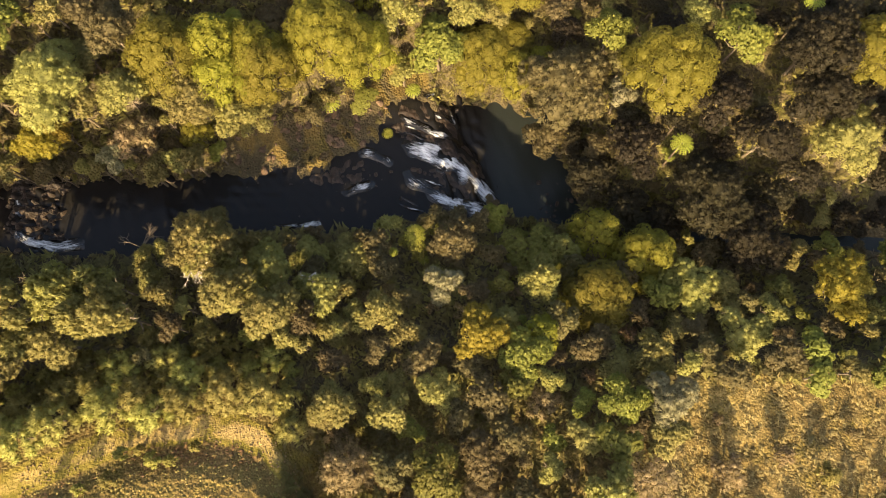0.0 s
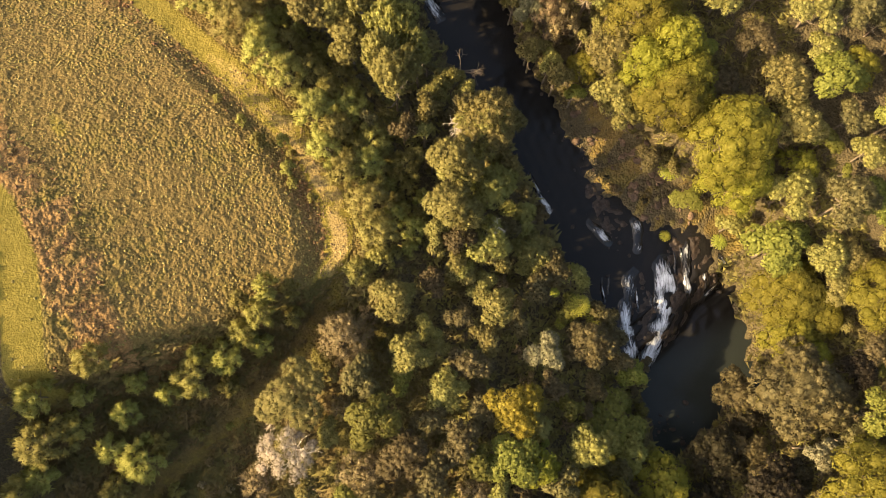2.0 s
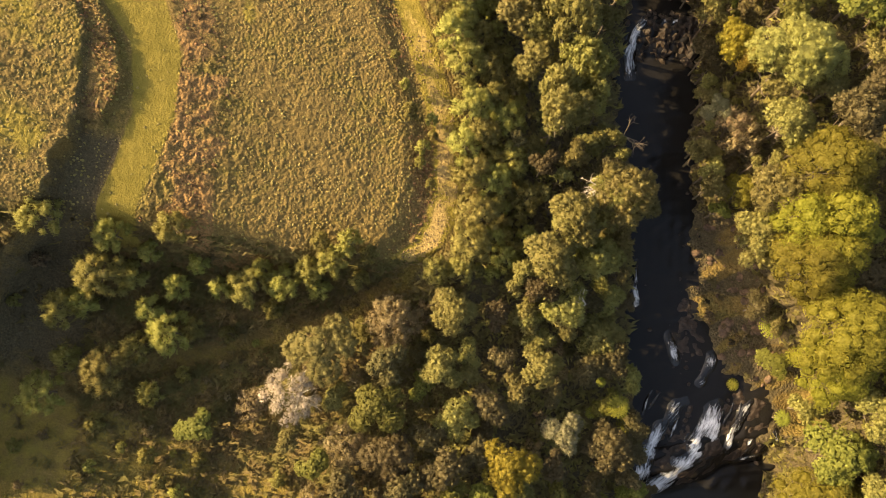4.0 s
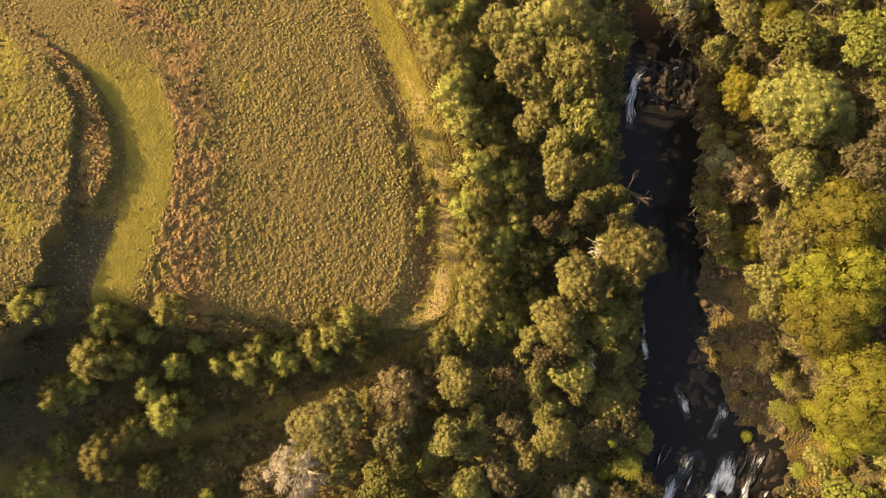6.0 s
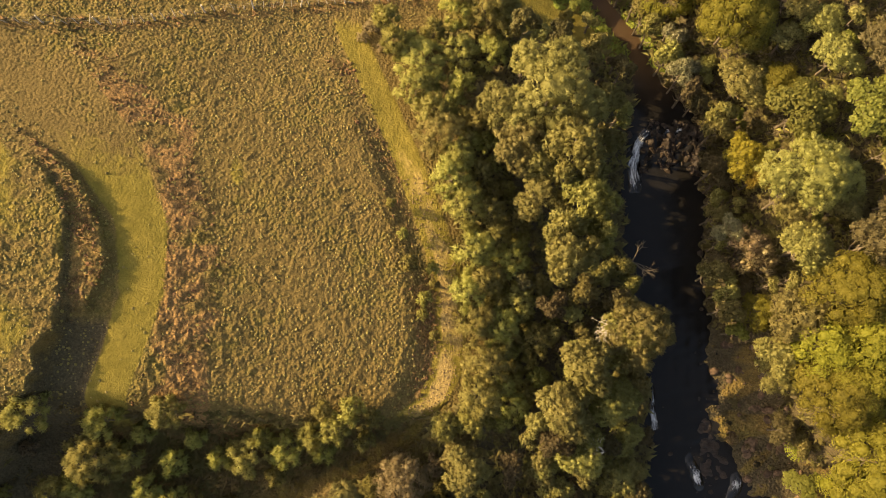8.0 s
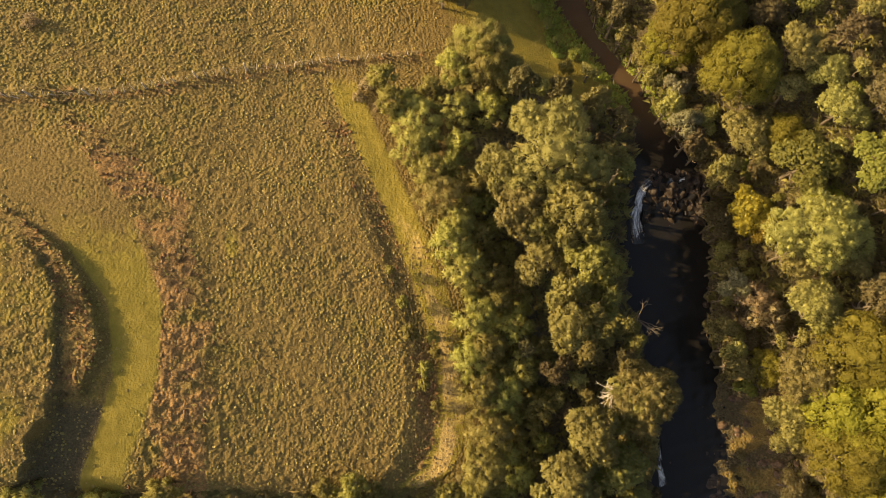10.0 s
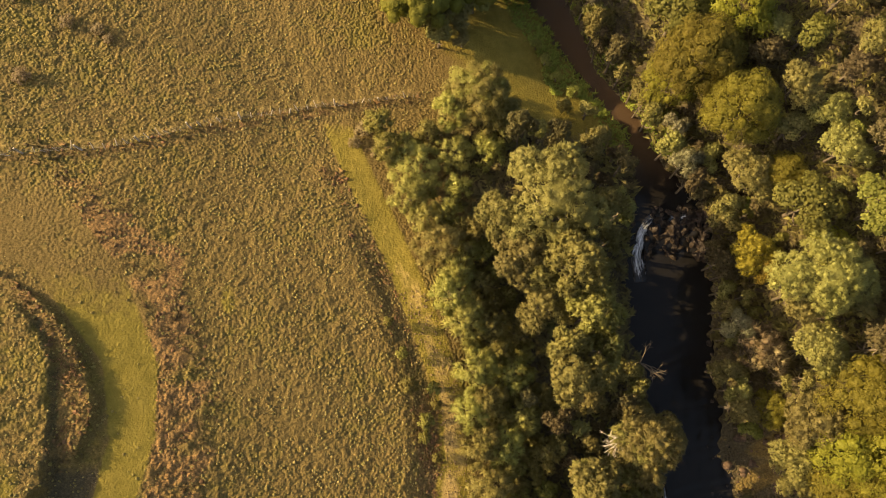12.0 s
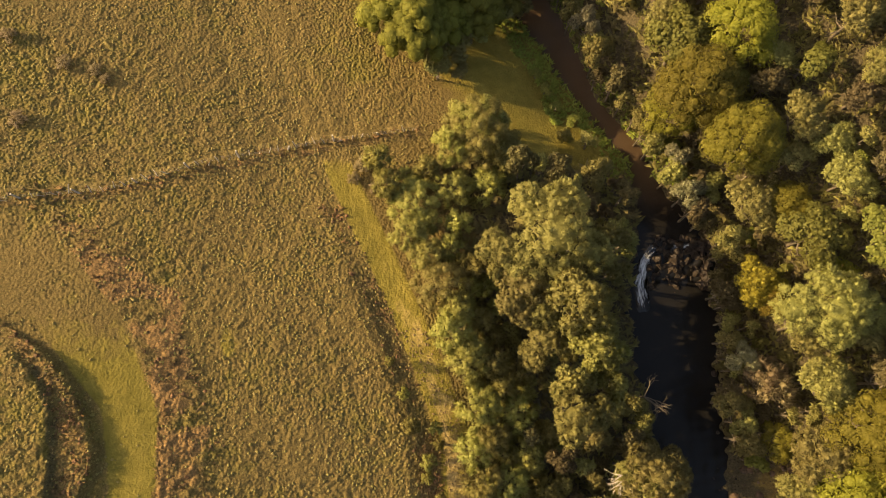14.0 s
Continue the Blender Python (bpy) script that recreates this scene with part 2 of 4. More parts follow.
def course(x, y):
    """Distance to the river's middle line, and its half width and level there."""
    x, y = np.asarray(x, float), np.asarray(y, float)
    best = np.full(x.shape, 1e9)
    wide, level, side = np.zeros(x.shape), np.zeros(x.shape), np.zeros(x.shape)
    for i in range(len(CX) - 1):
        ax, ay, bx, by = CX[i], CY[i], CX[i + 1], CY[i + 1]
        l2 = (bx - ax) ** 2 + (by - ay) ** 2
        u = np.clip(((x - ax) * (bx - ax) + (y - ay) * (by - ay)) / l2, 0, 1)
        d = np.hypot(x - ax - u * (bx - ax), y - ay - u * (by - ay))
        near = d < best
        best = np.where(near, d, best)
        wide = np.where(near, CW[i] + u * (CW[i + 1] - CW[i]), wide)
        level = np.where(near, CZ[i] + u * (CZ[i + 1] - CZ[i]), level)
        side = np.where(near, np.sign((bx - ax) * (y - ay) - (by - ay) * (x - ax)), side)
    apron = np.interp(y - np.interp(x, FOOT_X, FOOT_Y), [-0.2, 1.6, 3.4, 8, 13, 18], [-9.1, -7.6, -6.3, -5.1, -4.1, -3.4])
    level = level + (apron - level) * ease(13, 8, y) * ease(-17, -14, y)
    wide = wide * (1 + 0.09 * np.sin(y * 0.83 + 0.2 * x) + 0.06 * np.sin(y * 2.3 + 1.0) + 0.04 * np.sin(y * 4.1))
    return best, wide, level, side      # side > 0: the eastern, wooded bank


def ease(a, b, v):
    u = np.clip((v - a) / (b - a), 0, 1)
    return u * u * (3 - 2 * u)


# the brows of the two upper scarps and the edges of the cut strip below them: x by y
SCARP_Y = np.array([-30, -10, 5, 12, 19.3, 20.6, 23.9, 26.1, 28.7, 32.8, 36.8, 39.7, 41.9, 46, 60], float)
SCARP_X = np.array([-62, -54, -50, -47.6, -43.3, -41.6, -41.0, -39.6, -39.5, -39.3, -39.7, -40.5, -42.1, -47, -64], float)
BROW_Y = np.array([10, 26, 28.4, 33, 35.7, 38.5, 40.6, 43.8, 44.4, 50], float)
BROW_X = np.array([-44, -38.6, -37.1, -36.0, -36.4, -37.4, -39.0, -41.9, -43.1, -52], float)
STRIP_Y = np.array([10, 19.6, 24.4, 30.4, 37.4, 42.3, 46.2, 49, 56, 62], float)
STRIP_L = np.array([-39, -37.5, -35.8, -34.5, -35.5, -39.4, -43, -46.5, -54, -62], float)
STRIP_R = np.array([-36, -33.7, -32.0, -30.5, -30.7, -32.6, -34.6, -37, -43, -50], float)
BRACKEN_R = np.array([-30, -26.6, -26, -26, -26, -28, -29.5, -31.5, -38, -44], float)


def scarp_line(y):
    return np.interp(y, SCARP_Y, SCARP_X)


def brow_line(y):
    return np.interp(y, BROW_Y, BROW_X)


def strip_left(y):
    return np.interp(y, STRIP_Y, STRIP_L)


def strip_right(y):
    return np.interp(y, STRIP_Y, STRIP_R)


def bracken_edge(y):
    return np.interp(y, STRIP_Y, BRACKEN_R)


def height(x, y):
    """The height of the ground."""
    x, y = np.asarray(x, float), np.asarray(y, float)
    s = x - np.interp(y, TRACK_Y, TRACK_X)
    lip = ease(60, 44, y)                                    # the terrace edge runs out to the north
    hill = np.where(s < -9, sum(np.interp(s + d, HILL_S, HILL_Z) for d in (-3, -1.5, 0, 1.5, 3)) / 5, sum(np.interp(s + d, HILL_S, HILL_Z) for d in (-0.5, 0.5)) / 2) * lip + sum(np.interp(s + d, HILL_S, HILL_Z) for d in (-6, -3, 0, 3, 6)) / 5 * (1 - lip)
    hill = hill + 2.9 * ease(18, 47, y) - 1.1 - 0.035 * np.clip(y - 52, 0, 120)
    # the upper scarp, deeper in the south, and a lesser one above its bench
    rag = 0.16 * np.sin(y * 2.1 + np.sin(y * 0.9)) + 0.10 * np.sin(y * 4.7) + 0.25 * np.sin(y * 0.8)
    q, p = x - scarp_line(y) + rag, x - brow_line(y) - rag
    # south of y 17 extra height is added to throw shade over the gully
    hill = hill + (0.55 + 1.15 * ease(31, 25, y) + 2.6 * ease(17, 7, y)) * ease(44.5, 40, y) * ease(-14, 4, y) * ease(0.75, 0.15, q)
    hill = hill + 0.8 * ease(46, 42, y) * ease(26.5, 29, y) * ease(0.7, 0.1, p)
    hill = hill - 0.7 * ease(0.1, 1.0, q) * ease(0.3, -1.0, x - strip_left(y)) * ease(28, 25, y) * ease(-14, 4, y)      # the ditch at their foot
    # the gully south of the field
    gully = ease(20.5, 14.5, y + 0.03 * (x + 20)) * ease(-24, -6, y)
    hill = hill - gully * (3.6 + 2.2 * ease(0.2, 2.2, q) * ease(-8, -24, x))
    bench = np.interp(x, [-34, -26, -19, -13, -8, -4, 0], [4.5, 7.0, 9.6, 12.4, 15.2, 17.4, 19])        # the path down into the gully, sunk between added banks to shade it
    hill = hill - 1.3 * ease(2.6, 1.2, np.abs(y - bench)) * ease(-38, -32, x) * ease(1, -5, x)
    d, w, z, side = course(x, y)
    off = d - w
    calm = sum(np.interp(y + k, CY[::-1], CZ[::-1]) for k in (-9, -6, -3, 0, 3, 6, 9)) / 7     # the valley's level away from the water
    z = z + (calm - z) * ease(3, 12, off)
    left = z + np.interp(off, [-3, -0.5, 0, 2, 6, 20, 40, 60, 300], [-1.0, -0.4, 0.0, 1.0, 3.2, 12.2, 26, 42, 120])
    shelf = 6.0 * ease(1, 8, y) * ease(31, 22, y)          # a flat of boulders beside the rapids
    far = np.where(off > 0, np.maximum(off - shelf, 0.12 * off), off)
    right = z + np.interp(far, [-3, -0.5, 0, 2, 6, 12, 25, 70, 400], [-1.0, -0.4, 0.0, 1.0, 4.2, 6.8, 10, 21, 70])
    bank = np.where(side > 0, right, left)
    low, k = np.minimum(hill, bank), 1.3
    soft = -k * np.log(np.exp(-np.clip(hill - low, 0, 60) / k) + np.exp(-np.clip(bank - low, 0, 60) / k)) + low
    h = np.where((side > 0) | (off < 0.3), bank, np.where(off < 2, np.minimum(soft, bank), soft))
    # the open shelf of the southern slope
    h = h + (4.6 - 0.16 * x + 0.02 * (y + 40) - h) * ease(-23, -29, y) * ease(-26, -17, x) * ease(9, 2.5, x)
    # small swells
    h = h + ease(1, 6, off) * (0.10 * np.sin(x * 0.31 + 1.3 * np.sin(y * 0.17)) + 0.07 * np.sin(y * 0.43 + x * 0.11))
    return h


def open_slope(x, y):
    """Where the southern pasture lies clear of the woods."""
    return (y < -28.6 - 0.68 * x) & (x < 3.5 + 0.05 * (y + 20)) & (y < -20)

# ---- building helpers ----


def mesh_of(name, verts, faces, mat, smooth=False, normals=None):
    me = bpy.data.meshes.new(name)
    me.from_pydata(np.asarray(verts, float).tolist(), [], faces if isinstance(faces, list) else np.asarray(faces).tolist())
    for m in (mat if isinstance(mat, (list, tuple)) else [mat]):
        me.materials.append(m)
    if smooth:
        me.polygons.foreach_set("use_smooth", np.ones(len(me.polygons), bool))
    if normals is not None:
        me.polygons.foreach_set("use_smooth", np.ones(len(me.polygons), bool))
        me.normals_split_custom_set_from_vertices(normals.tolist())
    me.update()
    return me


def part(name, me, parent, label=""):
    ob = new(name, me)
    ob.parent = parent
    return tagged(ob, label)


def sheet(gx, gy, gz):
    """Vertices and quads of a grid."""
    r, c = gx.shape
    i = np.arange(r * c).reshape(r, c)
    q = np.stack([i[:-1, :-1], i[:-1, 1:], i[1:, 1:], i[1:, :-1]], -1).reshape(-1, 4)
    return np.stack([gx, gy, gz], -1).reshape(-1, 3), q


def tube(points, radii, sides=5):
    """A tapered tube along points."""
    points = np.asarray(points, float)
    way = np.gradient(points, axis=0)
    way /= np.linalg.norm(way, axis=1)[:, None] + 1e-9
    side = np.cross(way, [0.31, 0.17, 0.93])
    side /= np.linalg.norm(side, axis=1)[:, None] + 1e-9
    up = np.cross(way, side)
    a = np.arange(sides) * 2 * np.pi / sides
    ring = np.cos(a)[None, :, None] * side[:, None] + np.sin(a)[None, :, None] * up[:, None]
    v = (points[:, None] + ring * np.asarray(radii, float)[:, None, None]).reshape(-1, 3)
    f = []
    for k in range(len(points) - 1):
        for j in range(sides):
            f.append((k * sides + j, k * sides + (j + 1) % sides, (k + 1) * sides + (j + 1) % sides, (k + 1) * sides + j))
    f.append(tuple(range((len(points) - 1) * sides, len(points) * sides)))
    return v, f


def joined(pieces):
    vs, fs, at = [], [], 0
    for v, f in pieces:
        vs.append(np.asarray(v, float))
        fs += [tuple(int(i) + at for i in q) for q in f]
        at += len(v)
    return np.concatenate(vs), fs


def clumps(points, normals, size, r, upright=0.0, slim=1.0):
    """Small folded leaf sprays at points, facing about along normals."""
    n = len(points)
    normals = normals + r.normal(0, 0.45, (n, 3))
    normals[:, 2] += upright
    normals /= np.linalg.norm(normals, axis=1)[:, None] + 1e-9
    t = np.cross(normals, r.normal(0, 1, (n, 3)))
    t /= np.linalg.norm(t, axis=1)[:, None] + 1e-9
    b = np.cross(normals, t)
    s = (size * r.uniform(0.6, 1.4, n))[:, None]
    fold = 0.35 * s * normals
    v = np.stack([points - t * s - fold, points + b * s * 0.62 * slim + fold * 0.4, points + t * s - fold, points - b * s * 0.62 * slim + fold * 0.4], 1).reshape(-1, 3)
    i = np.arange(n) * 4
    f = np.concatenate([np.stack([i, i + 1, i + 3], 1), np.stack([i + 1, i + 2, i + 3], 1)])
    return v, f


def spikes(points, ways, length, wide, r):
    """Slim pointed sprays that stand out along ways, one triangle each."""
    n = len(points)
    ways = ways + r.normal(0, 0.6, (n, 3))
    ways /= np.linalg.norm(ways, axis=1)[:, None] + 1e-9
    s = np.cross(ways, r.normal(0, 1, (n, 3)))
    s /= np.linalg.norm(s, axis=1)[:, None] + 1e-9
    l = (length * r.uniform(0.6, 1.4, n))[:, None]
    v = np.stack([points - s * wide, points + s * wide, points + ways * l], 1).reshape(-1, 3)
    return v, np.arange(3 * n).reshape(-1, 3)


ICO = bmesh.new()
bmesh.ops.create_icosphere(ICO, subdivisions=1, radius=1.0)
ICO_V = np.array([v.co[:] for v in ICO.verts])
ICO_F = np.array([[v.index for v in f.verts] for f in ICO.faces])
ICO.free()


def upward(v, f):
    """Winds triangles so that they face the sky."""
    a, b, c = v[f[:, 0]], v[f[:, 1]], v[f[:, 2]]
    down = np.cross(b - a, c - a)[:, 2] < 0
    return np.where(down[:, None], f[:, ::-1], f)


def lobed(lobes, radii, size, density, r, upright=0.0, flat=1.0, slim=1.0, spiky=False, core=0.84):
    """Leaf sprays over the outside of a heap of round lobes, with a leafy core in each lobe."""
    pv, pf, at = [], [], 0
    pts, nrm = [], []
    for c, a in zip(lobes, radii):
        m = max(12, int(density * a * a * 9 / (size * size)))
        d = r.normal(0, 1, (m, 3))
        d /= np.linalg.norm(d, axis=1)[:, None]
        d = d[d[:, 2] > -0.1]
        p = c + d * a * np.array([1, 1, flat]) * r.uniform(0.86, 1.1, (len(d), 1))
        keep = np.ones(len(p), bool)
        for c2, a2 in zip(lobes, radii):
            if c2 is not c:
                keep &= np.linalg.norm((p - c2) / np.array([1, 1, flat]), axis=1) > a2 * 0.86
        pts.append(p[keep])
        nrm.append(d[keep])
        pv.append(c + ICO_V * a * core * np.array([1, 1, flat]))
        pf.append(ICO_F + at)
        at += len(ICO_V)
    pts, nrm = np.concatenate(pts), np.concatenate(nrm)
    whole = pts - np.mean(lobes, axis=0)
    whole[:, 2] += np.ptp(np.array(lobes)[:, 2]) * 0.6
    whole /= np.linalg.norm(whole, axis=1)[:, None] + 1e-9
    face = 0.28 * nrm + 0.6 * whole + np.array([0, 0, 0.3]) + r.normal(0, 0.26, nrm.shape)              # leaves catch the light much as their bough does
    face = np.repeat(face / np.linalg.norm(face, axis=1)[:, None], 3 if spiky else 4, axis=0)
    face = np.concatenate([np.tile(ICO_V, (len(lobes), 1)), face])
    if spiky:
        nrm[:, 2] += upright
        v, f = spikes(pts - nrm * size * 1.0, nrm, size * (2.9 if slim < 0.7 else 2.0), size * (0.4 if slim < 0.7 else 0.5), r)
    else:
        v, f = clumps(pts, nrm, size, r, upright, slim)
    return np.concatenate(pv + [v]), np.concatenate(pf + [upward(v, f) + at]), face


def crown_lobes(kind, rad, tall, r):
    """Where the lobes of a crown sit: centre at the crown's middle, tall: half height."""
    out, size = [], []
    if kind in "ABDOSG":
        m = 3 + int(rad / 1.6)
        for h in range(m):                       # several heads that grow into one another
            th = h * 2.4 + r.uniform(-0.5, 0.5)
            q = rad * (0.12 if h == 0 else r.uniform(0.42, 0.66))
            head = rad * (r.uniform(0.5, 0.62) if h == 0 else r.uniform(0.32, 0.48))
            mid = np.array([math.cos(th) * q, math.sin(th) * q, tall * (0.3 if h == 0 else r.uniform(-0.1, 0.2))])
            out.append(mid)
            size.append(head * 0.86)
            k = int(13 + 7 * head)
            for i in range(k):
                u = (i + 0.5) / k
                z = 1 - 1.15 * u
                w = math.sqrt(max(0, 1 - z * z)) if z > 0 else 1.0
                a = min(head * 0.42, r.uniform(0.34, 0.62) * (0.55 + 0.2 * head))
                t2 = i * 2.4 + r.uniform(-0.6, 0.6)
                out.append(mid + np.array([math.cos(t2) * w, math.sin(t2) * w, z * 0.9]) * (head - a * 0.86) * r.uniform(0.94, 1.07))
                size.append(a)
    elif kind in "YN":
        k = int(16 + 7 * rad)
        for i in range(k):
            u = (i + 0.5) / k
            q = math.sqrt(u) * rad * r.uniform(0.8, 1.05)
            th = i * 2.4 + r.uniform(-0.4, 0.4)
            a = rad * r.uniform(0.19, 0.32)
            out.append(np.array([math.cos(th) * q, math.sin(th) * q, tall * (1 - (q / rad) ** 1.6 * 1.5) + r.uniform(-0.25, 0.3) * tall]))
            size.append(a)
    else:
        k = int(14 + 6 * rad)
        for i in range(k):
            q = rad * math.sqrt((i + 0.5) / k) * r.uniform(0.8, 1.0)
            th = i * 2.4 + r.uniform(-0.5, 0.5)
            a = r.uniform(0.36, 0.58) * (0.55 + 0.22 * rad)
            out.append(np.array([math.cos(th) * q, math.sin(th) * q, tall * (0.75 - 1.2 * (q / rad) ** 2) + r.uniform(-0.3, 0.3) * tall]))
            size.append(a)
    return out, size


def trunk_mesh(name, high, rad, r, mat, limbs=5):
    """A tapered trunk that leans a little, with limbs that reach into the crown."""
    lean = r.normal(0, 0.05, 2) * high
    base = 0.05 * high * 0.45 + 0.06
    pts = [np.array([lean[0] * u ** 1.5, lean[1] * u ** 1.5, -0.5 + (high * 0.85 + 0.5) * u]) for u in np.linspace(0, 1, 6)]
    pieces = [tube(pts, np.linspace(base, base * 0.3, 6), 6)]
    for k in range(limbs):
        u = r.uniform(0.35, 0.8)
        th = k * 2.4 + r.uniform(-0.5, 0.5)
        a = np.array([lean[0] * u ** 1.5, lean[1] * u ** 1.5, high * 0.85 * u])
        reach = rad * r.uniform(0.3, 0.5)
        b = a + np.array([math.cos(th) * reach, math.sin(th) * reach, high * r.uniform(0.05, 0.14)])
        mid = (a + b) / 2 + np.array([0, 0, -0.06 * high])
        pieces.append(tube([a, mid, b], [base * 0.5, base * 0.35, base * 0.12], 5))
    return mesh_of(name, *joined(pieces), mat)


def twigs(high, rad, r, thick, count, forks=3):
    """Bare branches that fork upwards and outwards."""
    pieces = []

    def grow(p, way, length, width, level):
        q = p + way * length + r.normal(0, 0.08, 3) * length
        mid = (p + q) / 2 + r.normal(0, 0.06, 3) * length
        pieces.append(tube([p, mid, q], [width, width * 0.8, width * 0.6], 4 if level < 2 else 3))
        if level == forks:
            return
        for _ in range(3 if level else 4):
            w = way + r.normal(0, 0.55, 3)
            w[2] += 0.12
            w /= np.linalg.norm(w)
            grow(q if r.random() < 0.7 else mid, w, length * r.uniform(0.55, 0.85), width * 0.55, level + 1)
    for k in range(count):
        th = k * 2.4 + r.uniform(-0.4, 0.4)
        w = np.array([math.cos(th) * 0.7, math.sin(th) * 0.7, 0.75])
        grow(np.array([0, 0, high * 0.12]), w / np.linalg.norm(w), rad * 0.5, thick, 1)
    return pieces


KINDS = {
    "A": ("broadleaf_tree", "olive-green broadleaf tree with a lumpy domed crown", "tree", 0.14, 0.58, 1.0),
    "B": ("manuka_tree", "brownish bush tree with a dense billowing canopy", "tree", 0.14, 0.52, 1.0),
    "D": ("heath_tree", "dark brown heath tree with a dense matted crown, leaf colour darkened as in shade", "tree", 0.14, 0.5, 1.0),
    "Y": ("totara_tree", "yellow-green native tree with ragged sunlit sprays", "tree", 0.14, 0.8, 0.8),
    "O": ("golden_tree", "golden-yellow tree with a full rounded crown", "tree", 0.12, 0.6, 1.0),
    "G": ("green_tree", "fresh green broadleaf tree with open leafy boughs", "tree", 0.19, 0.6, 1.0),
    "S": ("silver_tree", "silvery grey-green tree with a fine twiggy crown", "tree", 0.125, 0.58, 0.8),
    "F": ("feathery_shrub", "light olive shrub with soft feathery upright foliage", "shrub", 0.115, 0.6, 0.55),
    "N": ("conifer_tree", "tall dark conifer with layered drooping boughs", "tree", 0.18, 0.9, 0.6),
    "P": ("dry_shrub", "leafless beige shrub of fine dry twigs", "shrub", 0.13, 0.6, 0.6),
    "W": ("lichen_tree", "bare tree whitened by pale lichen", "tree", 0.13, 0.6, 0.6),
}
SIZES = {"A": (1.5, 2.3, 3.4, 4.6, 7.0), "B": (1.7, 2.8, 4.0, 5.6), "D": (2.0, 3.2, 4.6, 6.4), "Y": (2.2, 3.6, 5.0), "O": (4.2,), "G": (1.4, 2.4, 3.8), "S": (2.6, 4.2),
         "F": (1.4, 2.1, 3.0, 4.8), "N": (4.4,), "P": (2.2, 3.6), "W": (3.8,)}
MODELS = {}


def tree_model(kind, rad, seed):
    """A tree or shrub of that kind and crown radius, its foot at the origin; crown of height 2 * tall sits on high."""
    name, label, category, size, round_, slim = KINDS[kind]
    r = np.random.default_rng(seed)
    thing = tagged(new(name), label, category)
    tall = rad * round_
    high = {"F": rad * 0.9, "P": rad * 0.8}.get(kind, 3.0 + rad * 0.9)      # height of the crown's middle
    if kind in "PW":
        stem = joined(twigs(high * 1.1, rad, r, 0.07, 12, 3))
        part("branchwork", mesh_of("branchwork", *stem, PALE_WOOD if kind == "W" else BARK), thing, "bare forking branches")
    else:
        part("trunk", trunk_mesh("trunk", high + tall * 0.3, rad, r, BARK), thing, "grey-brown bark")
    lobes, radii = crown_lobes(kind if kind not in "PW" else "F", rad, tall, r)
    lobes = [c + np.array([0, 0, high]) for c in lobes]
    dense = {"F": 0.95, "S": 0.9, "P": 0.6, "W": 0.75, "Y": 0.72, "N": 0.75, "G": 0.68}.get(kind, 0.7)
    v, f, face = lobed(lobes, radii, size, dense, r, 0.35 if kind in "FPW" else 0.15, 1.25 if kind in "YN" else 0.9, slim, kind in "FPWABDOS", 0.55 if kind in "PW" else 0.92 if kind == "N" else 0.66)
    me = mesh_of("crown", v, f, LEAF[kind], normals=face)
    part("crown", me, thing)
    return thing, high + tall


def plant(kind, x, y, rad, high, r):
    """Sets a tree of that crown radius and full height on the ground."""
    sizes = SIZES[kind]
    k = min(range(len(sizes)), key=lambda i: abs(math.log(sizes[i] / rad)))
    seed = int(r.integers(0, 3))
    key = (kind, k, seed)
    z = float(height(x, y))
    first = key not in MODELS
    if first:
        MODELS[key] = tree_model(kind, sizes[k], 100 * k + seed + ord(kind))
    thing, full = MODELS[key]
    s = rad / sizes[k]
    m = Matrix.LocRotScale((x, y, z - 0.1), Euler((0, 0, r.uniform(0, 6.283))), (s, s, min(2.2, max(0.25, high / full))))
    if first:
        thing.matrix_basis = m
        return thing
    scale = thing.scale.copy()
    thing.scale = (1, 1, 1)
    twin = copy_thing(thing, m)
    thing.scale = scale
    return twin

# ---- the ground ----
def axis(a, b, step, far, grow=1.35):
    v = list(np.arange(a, b + step / 2, step))
    d, lo, hi = step, [], []
    p = a
    while p > -far:
        d *= grow
        p -= d
        lo.append(p)
    d, p = step, b
    while p < far:
        d *= grow
        p += d
        hi.append(p)
    return np.array(lo[::-1] + v + hi)


def wobble(x, y, seed):
    """Cheap smooth noise of about unit size."""
    r = np.random.default_rng(seed)
    out = np.zeros(np.shape(x))
    for k in range(9):
        a, w, p = r.uniform(0, 6.283), r.uniform(0.25, 1.6), r.uniform(0, 6.283)
        out += np.sin((x * math.cos(a) + y * math.sin(a)) * w + p) / 3
    return out


def three(a, b, c, d, coarse, fine):
    """A fine stretch b to c between coarse ones, then ever wider steps to the horizon."""
    v = axis(a, d, coarse, 3000)
    return np.concatenate([v[v < b - coarse / 2], np.arange(b, c, fine), v[v > c + coarse / 2]])


gx, gy = np.meshgrid(three(-78, -50, 0, 80, 0.6, 0.16), three(-66, 17, 78, 118, 0.6, 0.16))
gz = height(gx, gy)
river_d, river_w, river_z, river_side = course(gx, gy)
river_off = river_d - river_w
track_s = gx - np.interp(gy, TRACK_Y, TRACK_X)
scarp_q, brow_q = gx - scarp_line(gy), gx - brow_line(gy)
rough_field = ease(15.5, 17.5, gy) * ease(-1.5, -3.0, track_s) * (1 - 0.9 * ease(-0.4, 0.4, gx - strip_left(gy)) * ease(0.4, -0.4, gx - strip_right(gy)) * ease(60, 50, gy))
rough_field = np.maximum(rough_field, ease(60, 68, gy) * ease(14, 10, track_s))
south = ease(-19, -23, gy) * ease(6, 2.5, gx) * ease(1.5, -1.5, gy + 28.6 + 0.68 * gx)


